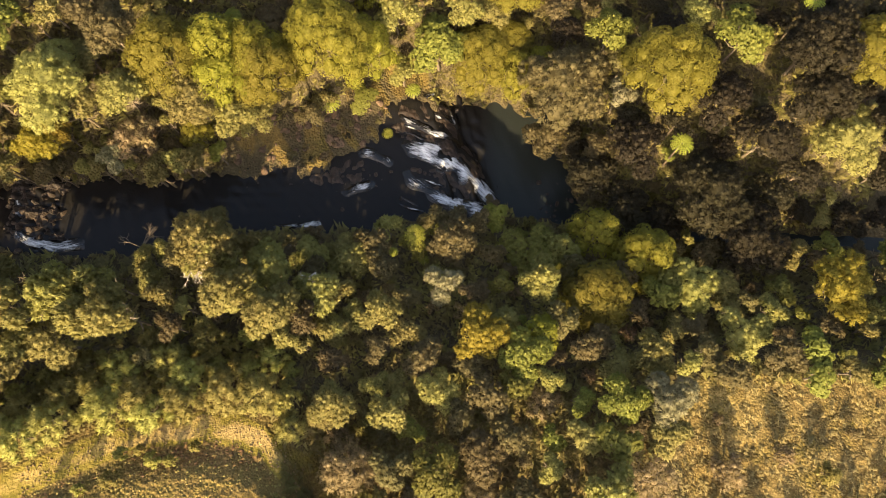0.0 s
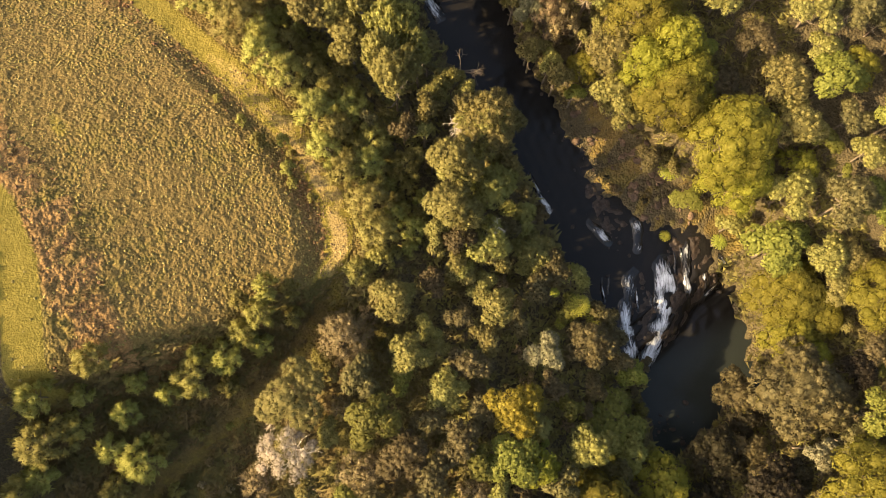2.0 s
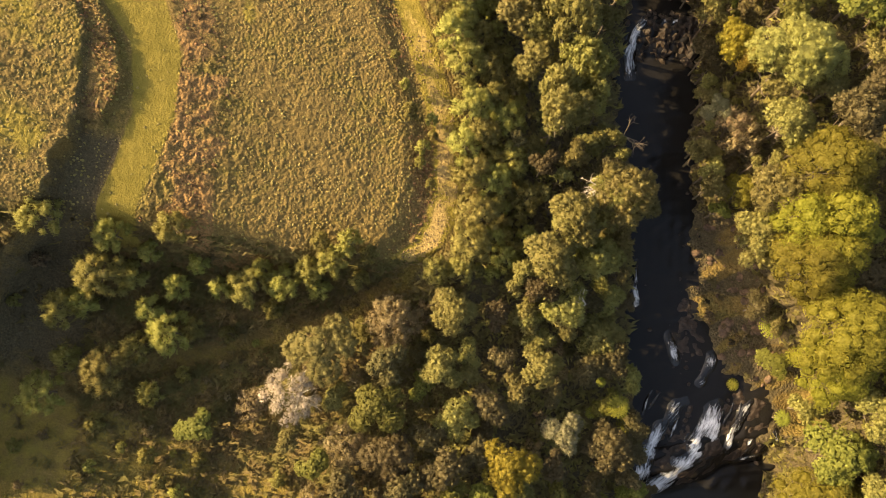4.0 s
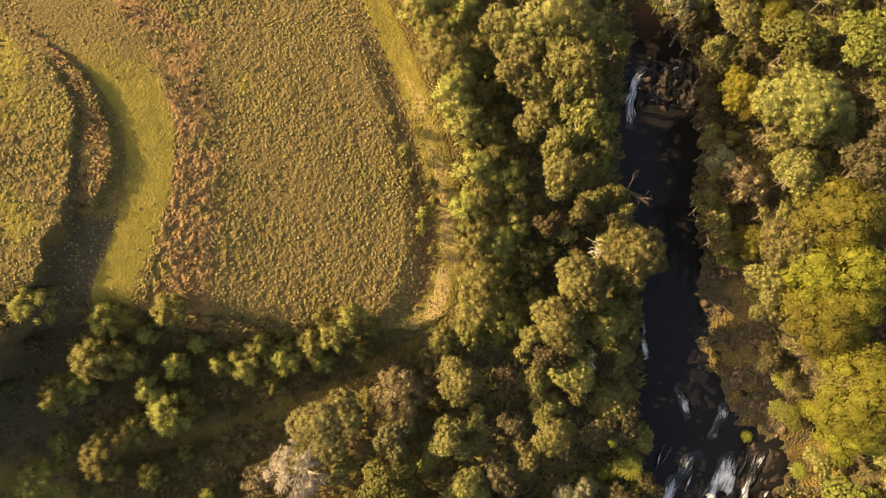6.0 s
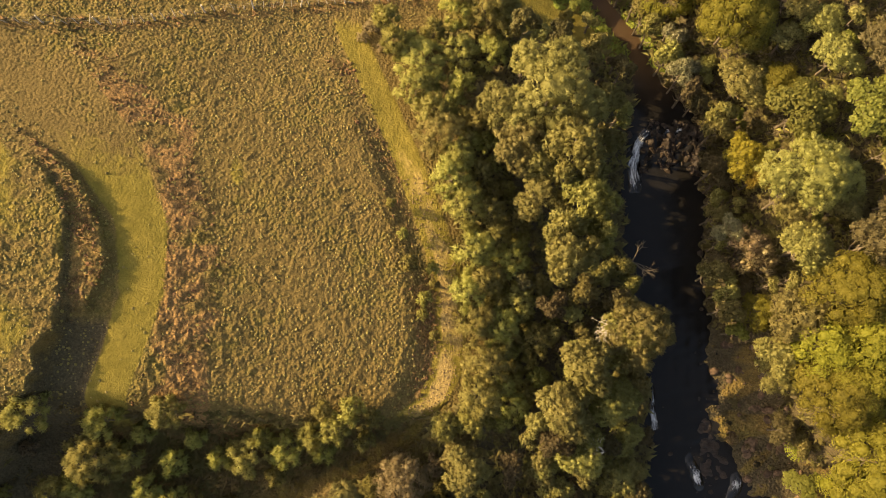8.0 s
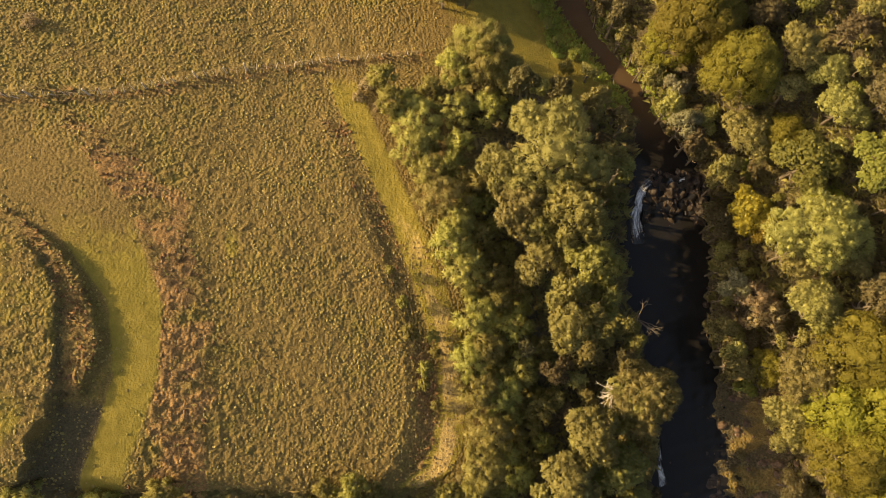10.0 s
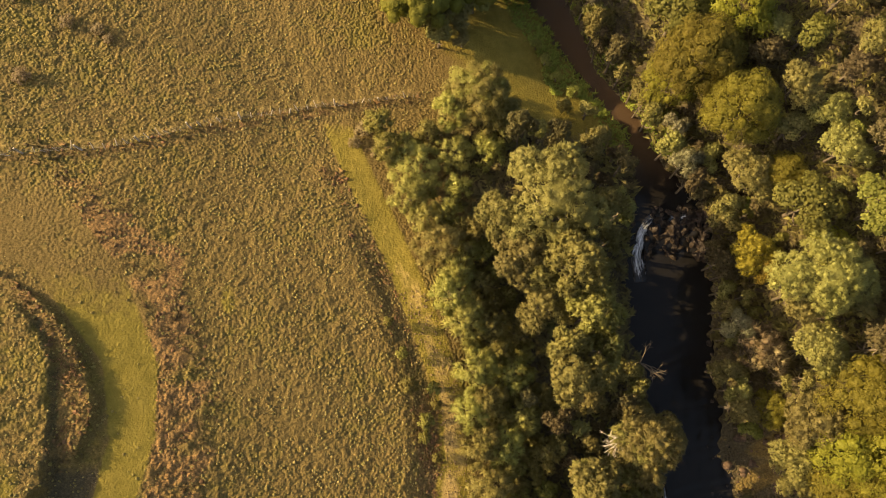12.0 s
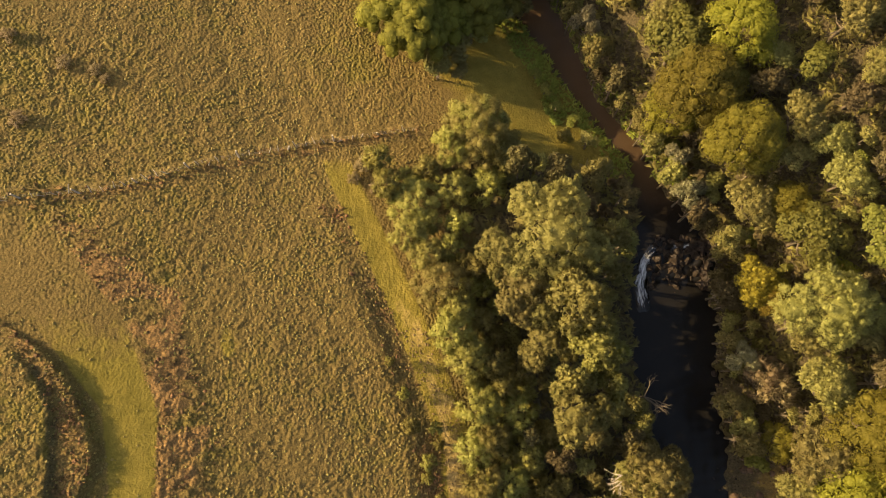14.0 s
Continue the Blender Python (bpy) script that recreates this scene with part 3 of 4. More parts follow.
def lumps(x, y, seed, low, top):
    """Close-set hummocks: many waves of about one length."""
    r = np.random.default_rng(seed)
    out = np.zeros(np.shape(x))
    for _ in range(12):
        a, w = r.uniform(0, 6.283), r.uniform(low, top)
        out += np.sin((x * math.cos(a) + y * math.sin(a)) * w + r.uniform(0, 6.283)) / 3.5
    return out


def hummocks(x, y, cell, seed):
    """Close-packed tussocks: the highest of many small domes, one in each cell of a jittered grid."""
    r = np.random.default_rng(seed)
    jx, jy, wide, tall = r.uniform(0, 1, (64, 64)), r.uniform(0, 1, (64, 64)), r.uniform(0.45, 0.85, (64, 64)), r.uniform(0.15, 1.0, (64, 64))
    u, v = x / cell, y / cell
    iu, iv = np.floor(u).astype(int), np.floor(v).astype(int)
    out = np.zeros(np.shape(x))
    for a in (-1, 0, 1):
        for b in (-1, 0, 1):
            p, q = (iu + a) % 64, (iv + b + 7 * ((iu + a) // 64)) % 64
            d2 = (u - iu - a - jx[p, q]) ** 2 + (v - iv - b - jy[p, q]) ** 2
            out = np.maximum(out, tall[p, q] * (1 - d2 / wide[p, q] ** 2))
    return out


tussock = hummocks(gx + 0.12 * wobble(gx * 3, gy * 3, 35), gy + 0.12 * wobble(gx * 3, gy * 3, 36), 0.47, 34) * (0.65 + 0.35 * np.clip(wobble(gx * 0.25, gy * 0.25, 37), -1, 1))
slope_band = ease(-0.3, 0.6, gx - strip_right(gy)) * ease(0.8, -0.8, gx - bracken_edge(gy)) * ease(17, 19, gy) * ease(54, 40, gy)
gz += 0.24 * slope_band * hummocks(gx, gy, 0.95, 38)
gz += 0.23 * rough_field * (river_off > 1) * tussock * ease(100, 76, gy)
gz += np.where(river_off > 1, 0.02 * wobble(gx * 1.7, gy * 1.7, 3) + rough_field * 0.03 * lumps(gx, gy, 32, 2, 6) + 0.16 * south * lumps(gx, gy, 33, 1.2, 4),
               0.25 * wobble(gx * 1.3, gy * 1.3, 4) * (river_off > -6) * (river_z < 0.5))
ground_me = mesh_of("ground", *sheet(gx, gy, gz), GROUND, True)
field = ease(16, 18.5, gy) * ease(-1.0, -2.5, track_s)
mown = ease(15, 19, gy) * ease(-0.4, 0.4, gx - strip_left(gy)) * ease(0.4, -0.4, gx - strip_right(gy)) * ease(52, 36, gy)
mown = np.maximum(mown, 0.8 * ease(64, 69, gy) * (river_side < 0) * ease(19, 12, river_off + 0.8 * wobble(gx * 0.6, gy * 0.6, 23)))
patchy = ease(-0.9, 0.5, wobble(gx * 0.45, gy * 0.45, 41) + 0.6 * wobble(gx * 1.3, gy * 1.3, 42))
between = ease(0.4, 0.9, scarp_q) * ease(0.3, -0.1, brow_q) * ease(27, 29, gy) * ease(46, 43, gy)       # the tufted bench between the scarps
bracken = field * (ease(-0.3, 0.6, gx - strip_right(gy)) * ease(1.2, -1.2, gx - bracken_edge(gy) + 0.9 * wobble(gx, gy, 43)) * ease(62, 50, gy) * (0.25 + 0.75 * patchy)
                   + 0.45 * between + 0.55 * ease(-4.4, -3.8, track_s) * ease(60, 50, gy) * patchy)
bracken = np.maximum(bracken, 0.55 * patchy * ease(19.5, 17, gy) * ease(4, 9, gy) * ease(0, -8, gx))
straw = ease(-1.5, -0.7, track_s + 0.35 * wobble(gx, gy, 17)) * ease(1.6, 0.7, track_s + 0.35 * wobble(gx, gy, 18)) * (0.34 + 0.56 * ease(48, 38, gy)) * ease(17.5, 20, gy) * ease(62, 54, gy)
straw = straw * (0.7 + 0.3 * wobble(gx * 1.4, gy * 1.4, 44))
mown = np.maximum(mown, 0.85 * ease(-2.2, -1.4, track_s) * ease(2.2, 1.4, track_s) * ease(17.5, 20, gy) * ease(68, 63, gy))
upper = ease(-0.4, -2.0, scarp_q) * ease(20, 24, gy) * ease(56, 48, gy)                       # greener grass above the scarps
mown = np.maximum(mown, upper * ease(-0.8, 1.0, wobble(gx * 0.4, gy * 0.4, 47)) * 0.75)
mown = np.maximum(mown, 0.7 * ease(0.7, 1.2, wobble(gx * 0.6, gy * 0.6, 48)) * ease(4.5, 1.5, np.abs(gx - bracken_edge(gy) - 1.5)) * ease(28, 36, gy) * ease(66, 58, gy))
bench_path = np.interp(gx, [-34, -26, -19, -13, -8, -4, 0], [4.5, 7.0, 9.6, 12.4, 15.2, 17.4, 19])          # a grassed bench that runs down into the gully
mown = np.maximum(mown, 0.4 * ease(1.9, 0.5, np.abs(gy - bench_path + 0.4 * wobble(gx, gy, 45))) * ease(-36, -30, gx) * ease(2, -1, gx))
mown = np.maximum(mown, 0.5 * ease(1.0, -1.5, gy + 0.32 * (gx + 40) + 0.6 * wobble(gx * 0.6, gy * 0.6, 46)) * ease(-20, -16, gy) * ease(-11, -16, gx))
fence_y = np.interp(gx, [-56, -38, -34, -24, -6], [56.6, 59.9, 61.4, 65.7, 70.6])
straw = np.maximum(straw, 0.4 * south * ease(-0.8, 0.8, wobble(gx * 0.7, gy * 0.7, 29)))
straw = np.maximum(straw, 0.38 * ease(0.9, 0.2, np.abs(gy - fence_y - 0.8 + 0.3 * wobble(gx, gy, 19))) * ease(-4, -7, gx))
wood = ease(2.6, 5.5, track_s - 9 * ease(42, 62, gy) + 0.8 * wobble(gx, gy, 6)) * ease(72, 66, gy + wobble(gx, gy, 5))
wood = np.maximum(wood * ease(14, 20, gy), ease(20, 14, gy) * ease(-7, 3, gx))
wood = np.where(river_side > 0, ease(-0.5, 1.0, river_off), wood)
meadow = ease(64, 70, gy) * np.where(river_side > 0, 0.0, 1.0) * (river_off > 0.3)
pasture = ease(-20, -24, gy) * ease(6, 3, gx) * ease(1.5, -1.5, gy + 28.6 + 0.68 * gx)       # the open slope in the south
soil_and_shade = np.clip(wood * (1 - meadow) * (1 - pasture), 0, 1)
# gully floor: dark grass and scrub, with some of its shade put into the colour
gully = ease(18.5, 16, gy + 0.6 * wobble(gx, gy, 24)) * ease(-24, -19, gy) * ease(4, -2, gx)
soil_and_shade = np.maximum(soil_and_shade, gully * (0.30 + 0.22 * wobble(gx * 0.6, gy * 0.6, 25)) * (1 - mown))
# the scarp's shadow, painted dark over the ditch floor
ditch = ease(0.2, 0.7, scarp_q) * ease(0.4, -0.3, gx - strip_left(gy)) * ease(29, 26.5, gy) * ease(-2, 6, gy)
soil_and_shade = np.maximum(soil_and_shade, 0.75 * ditch)
# the scarp's bare face, its shadow painted in along with it
soil_and_shade = np.maximum(soil_and_shade, 0.5 * ease(0.0, 0.3, scarp_q) * ease(1.4, 0.7, scarp_q + 0.3 * wobble(gx, gy, 26)) * ease(44, 41, gy))
flat = (river_side > 0) * ease(9, 6, river_off) * ease(1, 4, gy) * ease(33, 29, gy)       # the stony flat by the rapids
bracken = np.maximum(bracken, 0.2 * flat * ease(-0.3, 0.6, wobble(gx * 1.2, gy * 1.2, 27)))
bracken = np.maximum(bracken, 0.42 * ease(1.0, 0.3, np.abs(gy - fence_y + 0.5 + 0.3 * wobble(gx, gy, 20))) * ease(-5, -8, gx))
bracken = np.maximum(bracken, ease(62, 66, gy) * ease(-4, -12, track_s) * ease(0.1, 1.1, wobble(gx * 0.5, gy * 0.5, 28)) * 0.6)
soil_and_shade = np.where(flat > 0.3, soil_and_shade * (1 - 0.7 * ease(-0.3, 0.6, wobble(gx * 1.2, gy * 1.2, 27))), soil_and_shade)
soil_and_shade = np.where(river_off < 0.4, 1.0, soil_and_shade)
cover = ground_me.attributes.new("cover", "FLOAT_COLOR", "POINT")
cover.data.foreach_set("color", np.stack([np.clip(bracken, 0, 1), mown, soil_and_shade, straw], -1).reshape(-1).astype(np.float32))
tagged(new("ground", ground_me), "terraced pasture hillside falling to a wooded river gorge", "ground", kind="structure")

# ---- the river ----
def river_points(step=0.35):
    run = np.concatenate([[0], np.cumsum(np.hypot(np.diff(CX), np.diff(CY)))])
    t = np.arange(0, run[-1], step)
    return [np.interp(t, run, c) for c in (CX, CY, CW, CZ)]


rx, ry, rw, rz = river_points()
k = np.ones(7) / 7
for _ in range(2):
    rx[6:-6], ry[6:-6] = np.convolve(rx, k, "same")[6:-6], np.convolve(ry, k, "same")[6:-6]
tx, ty = np.gradient(rx), np.gradient(ry)
tl = np.hypot(tx, ty)
across = np.linspace(-1.25, 1.25, 41)
wx = rx[:, None] + ty[:, None] / tl[:, None] * rw[:, None] * across
wy = ry[:, None] - tx[:, None] / tl[:, None] * rw[:, None] * across
_, _, wz, _ = course(wx, wy)
steep = np.abs(np.gradient(rz) / tl)[:, None] + 0 * wx
wz = wz + 0.03 * wobble(wx * 2, wy * 2, 8) + np.clip(steep - 0.08, 0, 0.5) * 0.5 * wobble(wx * 3, wy * 3, 9)
river_me = mesh_of("river", *sheet(wx, wy, wz), WATER, True)
river_me.attributes.new("foam", "FLOAT", "POINT").data.foreach_set("value", np.clip(0.15 + 0.3 * steep, 0, 0.27).reshape(-1).astype(np.float32))
river_me.attributes.new("silt", "FLOAT", "POINT").data.foreach_set("value", (ease(60, 70, wy) * 0.9).reshape(-1).astype(np.float32))
river_me.attributes.new("murk", "FLOAT", "POINT").data.foreach_set("value", ease(-5, -9, wy).reshape(-1).astype(np.float32))
tagged(new("river", river_me), "dark river with rapids and still pools", "river", kind="structure")

# ---- trees that stand out, grove by grove: x, y, crown radius, height ----
GROVE_A1 = [(35.3, -56.3, 5.6, 9), (8.1, -36.8, 4.2, 8), (14.7, -31.5, 4.3, 10), (4.3, -20, 2.9, 7), (21.1, -15.3, 2.8, 8), (-3.2, -15.2, 2.7, 7), (-0.2, 7.1, 3.1, 8), (-14, 8, 4.4, 7), (18.8, 12.7, 2.9, 7), (0.9, 13.3, 3.2, 9), (9.8, 13.7, 1.9, 7), (20.9, 13.9, 2.7, 7), (9.6, 14.3, 2.5, 7), (0.9, 14.3, 2.8, 6), (14.5, 14.4, 3, 8), (13.9, 15.6, 3.5, 10), (19.8, 17.6, 3, 8), (11.5, 20.4, 3.7, 11.2), (11.5, 20.5, 3.4, 11.2), (16.6, 21, 3.4, 11.2)]
GROVE_A2 = [(18.2, 22.5, 3, 10), (20.6, 24, 2.6, 10), (13.5, 25.2, 3.3, 11.2), (13.9, 25.3, 3.5, 12.5), (39.6, 25.8, 3.4, 7), (38.7, 27.9, 3.5, 9), (19.5, 28.8, 4.3, 12.5), (20.2, 29.4, 5, 13.8), (24.1, 30.1, 3, 8), (39.4, 32.2, 4.3, 10), (11, 36.8, 4.1, 15.4), (15.1, 39.8, 2.5, 14), (10.6, 40.1, 2.5, 15.4), (39.7, 40.2, 3.5, 10), (39.6, 40.3, 3.4, 10), (13.6, 43.5, 3.4, 15.4), (8.3, 44.6, 4, 9.4), (38.5, 46.7, 4, 11), (7.7, 47.9, 3, 9.4), (39.8, 48.2, 6.1, 12)]
GROVE_A3 = [(11.8, 48.2, 3.9, 16), (5.9, 50, 4, 9.4), (3.6, 53.7, 3, 8.6), (15.3, 55.6, 2.6, 12.6), (8.8, 56.1, 7.1, 13), (4.1, 67.1, 2.8, 6), (15.3, 70.3, 1.6, 4)]
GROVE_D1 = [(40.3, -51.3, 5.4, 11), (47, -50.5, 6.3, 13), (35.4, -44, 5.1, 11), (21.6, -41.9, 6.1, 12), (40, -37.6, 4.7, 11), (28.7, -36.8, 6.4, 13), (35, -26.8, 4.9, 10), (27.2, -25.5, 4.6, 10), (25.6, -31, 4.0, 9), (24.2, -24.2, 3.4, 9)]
GROVE_B1 = [(44.7, -17.4, 7.2, 14), (39, -15, 3.6, 9), (-4.8, -3.1, 3.7, 8), (21.4, -0.6, 3.8, 9), (21.4, 9.7, 2.8, 8), (45.6, 40.1, 3.8, 12)]
GROVE_S1 = [(42.8, -24.9, 2.5, 8), (0.3, -24.6, 3.9, 9), (15.4, 0.3, 3, 8)]
GROVE_Y1 = [(46.8, -59.1, 4.7, 11), (44.4, -31.2, 6, 13), (19.3, -26.7, 4.3, 11), (23.3, -20.9, 4, 10), (13.7, -19.2, 4.5, 10), (8.8, -11.3, 2.3, 7), (48.4, -11, 3.7, 10), (51, -5.6, 4.8, 10), (49.9, 11.4, 4.6, 12), (48.9, 15.9, 5.6, 13), (43.9, 23.8, 4.6, 12), (45.6, 24.9, 4.3, 11), (45.6, 28.8, 3.9, 11), (42.3, 28.8, 3.9, 10), (37, 33.2, 2.3, 5), (44.2, 34.9, 4.6, 11), (31.9, 68, 4.3, 11), (25.1, 73.3, 3.4, 9)]
GROVE_Y2 = [(27.3, 74.4, 4.9, 12)]
GROVE_O1 = [(34.6, 51.9, 3.6, 10), (36.2, 49.6, 2.2, 8), (14.3, -51.2, 5.2, 11), (8.8, -3.6, 4, 9)]
GROVE_G1 = [(49, -41.4, 4.3, 10), (52.1, -23.9, 3.5, 10), (20.6, -11.5, 4.7, 6), (6, -8.6, 3.6, 8), (-27.2, -1.7, 2.5, 4), (51.3, 0.6, 4.9, 11), (-6.9, 2.1, 3.4, 9), (45.3, 12.1, 2.8, 3), (13.7, 73.7, 1.2, 2.2), (11.8, 75.8, 1.1, 2), (10.3, 78, 1.2, 2), (9.2, 80.4, 1.1, 2)]
GROVE_P1 = [(-7.9, -31.9, 2.4, 4), (-8.5, -21.6, 3.6, 4), (0.7, -10.8, 2.5, 4), (-10.3, -2.5, 3.1, 5), (-22, 0.8, 2.1, 3), (-5.9, 11.8, 3.4, 6), (-6.4, 12, 3.4, 7), (36.5, 39.7, 2.7, 8), (35.3, 40.9, 3.4, 8), (-10.8, 62.5, 0.9, 0.9), (-13.3, 63.4, 0.9, 0.9), (-12.4, 65.2, 1.1, 1), (-47.4, 67.2, 1.1, 0.9), (-40.2, 73, 0.7, 0.7), (-41.4, 74.1, 0.9, 0.8), (-44.5, 74.5, 1, 0.9), (-50.2, 77.2, 1.1, 0.9)]
GROVE_F1 = [(-42.8, 0.6, 2.6, 5.2), (-32.5, 1.3, 1.4, 3.9), (-37, 3.5, 2.8, 5.2), (-41, 4.4, 1.5, 3.9), (-34.3, 6.3, 1.9, 4.4), (-30.7, 8.3, 2.5, 5.2), (-28.6, 8.8, 1.3, 3.9), (-25.3, 8.8, 1.1, 3.3), (-41.8, 9.7, 2.2, 5.2), (-33.1, 10.5, 1.6, 3.9), (-39.7, 10.8, 1.7, 4.4), (-20.2, 12, 1.2, 3.3), (-30.5, 13.4, 1.6, 3.9), (-37.9, 13.7, 3, 5.2), (-26, 13.9, 1.4, 3.9), (-34.9, 13.9, 1.7, 3.9), (-22.9, 14.4, 2.7, 5.2), (-15.1, 14.9, 1.4, 3.9), (-18.8, 15.1, 2.1, 5.2), (-28.3, 16, 1.3, 3.3)]
GROVE_F2 = [(-10.4, 16.3, 1.2, 3.9), (-21.3, 16.4, 1.2, 3.9), (-16.1, 16.5, 1.7, 4.4), (-33, 16.6, 1.3, 3.3), (-13.3, 17.6, 1.8, 4.4), (-35.9, 17.7, 1.9, 4.4), (-42.1, 18.5, 2.6, 5.2), (-29.4, 18.9, 1.9, 4.4), (-9.4, 18.9, 1.1, 3.3), (-14.5, 19.5, 1.1, 3.3), (-11.4, 19.7, 1.5, 4.4), (2.1, 21.4, 2.7, 5), (2.6, 25.1, 2.7, 5), (3.8, 29.5, 2.4, 5), (1.5, 29.6, 2.3, 5), (6.4, 32.6, 2.3, 5), (0.5, 33, 2.3, 4), (2.3, 34.6, 2.1, 5), (4.9, 36.9, 2.3, 5), (0.9, 37.6, 2.5, 5)]
GROVE_F3 = [(3.5, 39.4, 1.9, 5), (2.7, 42.4, 1.9, 5), (-0.2, 42.6, 2.5, 5), (-1.9, 45.6, 2.5, 5), (-1.4, 48.1, 2.2, 5), (-3.1, 50.6, 3.1, 5), (-4.5, 54, 2.3, 4), (-6.6, 56.7, 2.4, 4), (-6.5, 60.5, 3.1, 4), (-1.9, 62.4, 2.6, 4), (2.1, 63.1, 2.3, 4), (-7.5, 64.1, 1.2, 1.4), (-1.9, 67.4, 2.7, 6), (1.4, 68.9, 4.7, 8), (1.1, 70, 4, 8), (12.5, 71.2, 1.1, 2.5)]
GROVE_W1 = [(-16.6, 2.6, 3.6, 7)]
GROVE_N1 = [(-6.2, 80.9, 3.8, 11), (-8.6, 84.2, 4.2, 12), (-3.4, 84.0, 3.6, 8), (0.4, 86.8, 4.0, 8), (-5.0, 89.4, 5.2, 14), (3.6, 91.4, 4.4, 9), (8.4, 95.2, 4.2, 9)]
GROVE_A4 = [(-3.8, 77.9, 1.8, 3.4), (-4.4, 80.6, 2.4, 5), (-2.2, 84.2, 2.6, 6), (-1.4, 87, 2.6, 6), (-3.6, 79.2, 2.2, 4.2), (-1.2, 81.4, 2.6, 4.6), (0.6, 84.2, 2.6, 4.6), (-3.4, 82.6, 2.8, 5), (3.6, 87.2, 2.6, 5), (-0.8, 78.4, 1.6, 2.6), (6.4, 90.4, 2.8, 5)]
GROVES = [("A", GROVE_A4), ("A", GROVE_A1), ("A", GROVE_A2), ("A", GROVE_A3), ("D", GROVE_D1), ("B", GROVE_B1), ("S", GROVE_S1), ("Y", GROVE_Y1), ("Y", GROVE_Y2), ("O", GROVE_O1), ("G", GROVE_G1), ("P", GROVE_P1), ("F", GROVE_F1), ("F", GROVE_F2), ("F", GROVE_F3), ("W", GROVE_W1), ("N", GROVE_N1)]
r_place = np.random.default_rng(21)
taken = []
for kind, grove in GROVES:
    for x, y, rad, high in grove:
        plant(kind, x, y, rad, high, r_place)
        taken.append((x, y, rad))


def free(x, y, rad, gap=0.72):
    return all((x - a) ** 2 + (y - b) ** 2 > ((rad + c) * gap) ** 2 for a, b, c in taken)


def fill(kinds, box, count, low, top, where, gap=0.72, lift=2.4):
    """Plants trees at random in a box where the ground suits them."""
    x0, x1, y0, y1 = box
    for _ in range(count):
        x, y = r_place.uniform(x0, x1), r_place.uniform(y0, y1)
        rad = r_place.uniform(low, top)
        if where(x, y, rad) and free(x, y, rad, gap):
            kind = kinds[int(r_place.integers(0, len(kinds)))]
            plant(kind, x, y, rad, rad * lift * r_place.uniform(0.8, 1.15) if kind != "F" else rad * 2.4, r_place)
            taken.append((x, y, rad))


def east_bank(x, y, rad):
    d, w, _, side = course(x, y)
    return x < np.interp(y, [-65, -45, -38, -9, 25, 48, 60], [60, 68, 80, 90, 80, 62, 58]) and side > 0 and d - w > rad * (0.5 if -18 < y < 35 else 0.2) + 4.8 * float(ease(5, 11, y) * ease(30, 22, y))


for y in np.arange(33.5, 112, 2.0):                    # bushes that lean out over the water's eastern edge
    y = float(y + r_place.uniform(-0.6, 0.6))
    rad = float(r_place.uniform(1.4, 2.5))
    x = float(np.interp(-y, -CY, CX) + np.interp(-y, -CY, CW) * (1.0 if y < 62 else 1.35) + r_place.uniform(-1.0, 0.5))
    plant("BSAA"[int(r_place.integers(0, 4))], x, y, rad, min(9.0, rad * 4.0), r_place)
    taken.append((x, y, rad))


def west_bank(x, y, rad):
    d, w, _, side = course(x, y)
    s = x - np.interp(y, TRACK_Y, TRACK_X)
    return side < 0 and d - w > rad * (0.7 if y > -18 else 0.25) and s > 3.5 + rad * 0.6 and y < 70


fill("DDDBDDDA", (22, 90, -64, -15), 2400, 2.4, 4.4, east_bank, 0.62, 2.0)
fill("BAABYBAAG", (22, 90, -18, 114), 4200, 2.4, 4.8, east_bank, 0.6, 2.1)
fill("ABGAB", (-19, 34, -66, 14), 900, 1.7, 3.4, lambda x, y, rad: west_bank(x, y, rad) and not open_slope(x, y), 0.57, 2.8)
fill("BAAG", (22, 64, -62, 114), 3000, 1.2, 2.4, east_bank, 0.7)
fill("APBGPF", (-19, 34, -66, 15), 1200, 0.9, 1.7, lambda x, y, rad: west_bank(x, y, rad) and not open_slope(x, y), 0.72)
fill("F", (-14, 14, 18, 66), 1200, 0.9, 2.0, lambda x, y, rad: west_bank(x, y, rad) and x - np.interp(y, TRACK_Y, TRACK_X) < 11, 0.6)
fill("AAB", (6, 28, 16, 66), 800, 1.2, 2.4, lambda x, y, rad: west_bank(x, y, rad + 1.6 + 1.4 * float(ease(40, 46, y))), 0.56, 3.6)
for x, y, rad in ((-7.1, 39.0, 0.7), (-6.2, 35.7, 1.0), (-4.4, 31.9, 0.9), (-4.6, 30.2, 0.7), (-3.7, 35.4, 0.8), (-3.4, 33.6, 0.6), (-8.6, 42.4, 0.6), (-3.2, 28.0, 0.6)):
    plant("F", x, y, rad, rad * 2.9, r_place)
fill("FFP", (-54, 0, -18, 18), 150, 0.45, 1.1, lambda x, y, rad: True, 1.1, 2.4)
fill("BAGA", (28, 52, 30, 68), 900, 0.8, 1.7, lambda x, y, rad: float(course(x, y)[3]) > 0 and float(course(x, y)[0] - course(x, y)[1]) > -0.4, 0.62, 3.8)
fill("PBDB", (33, 46, 3, 31), 220, 0.4, 1.0, lambda x, y, rad: float(course(x, y)[3]) > 0 and float(course(x, y)[0] - course(x, y)[1]) > 1.2, 1.1, 1.6)
fill("PFP", (-19, 10, -62, -22), 60, 0.6, 1.4, lambda x, y, rad: bool(open_slope(x, y)), 1.5)
fill("FG", (14, 40, 64, 112), 160, 0.7, 1.3, lambda x, y, rad: east_bank(x, y, 0.2), 0.8)


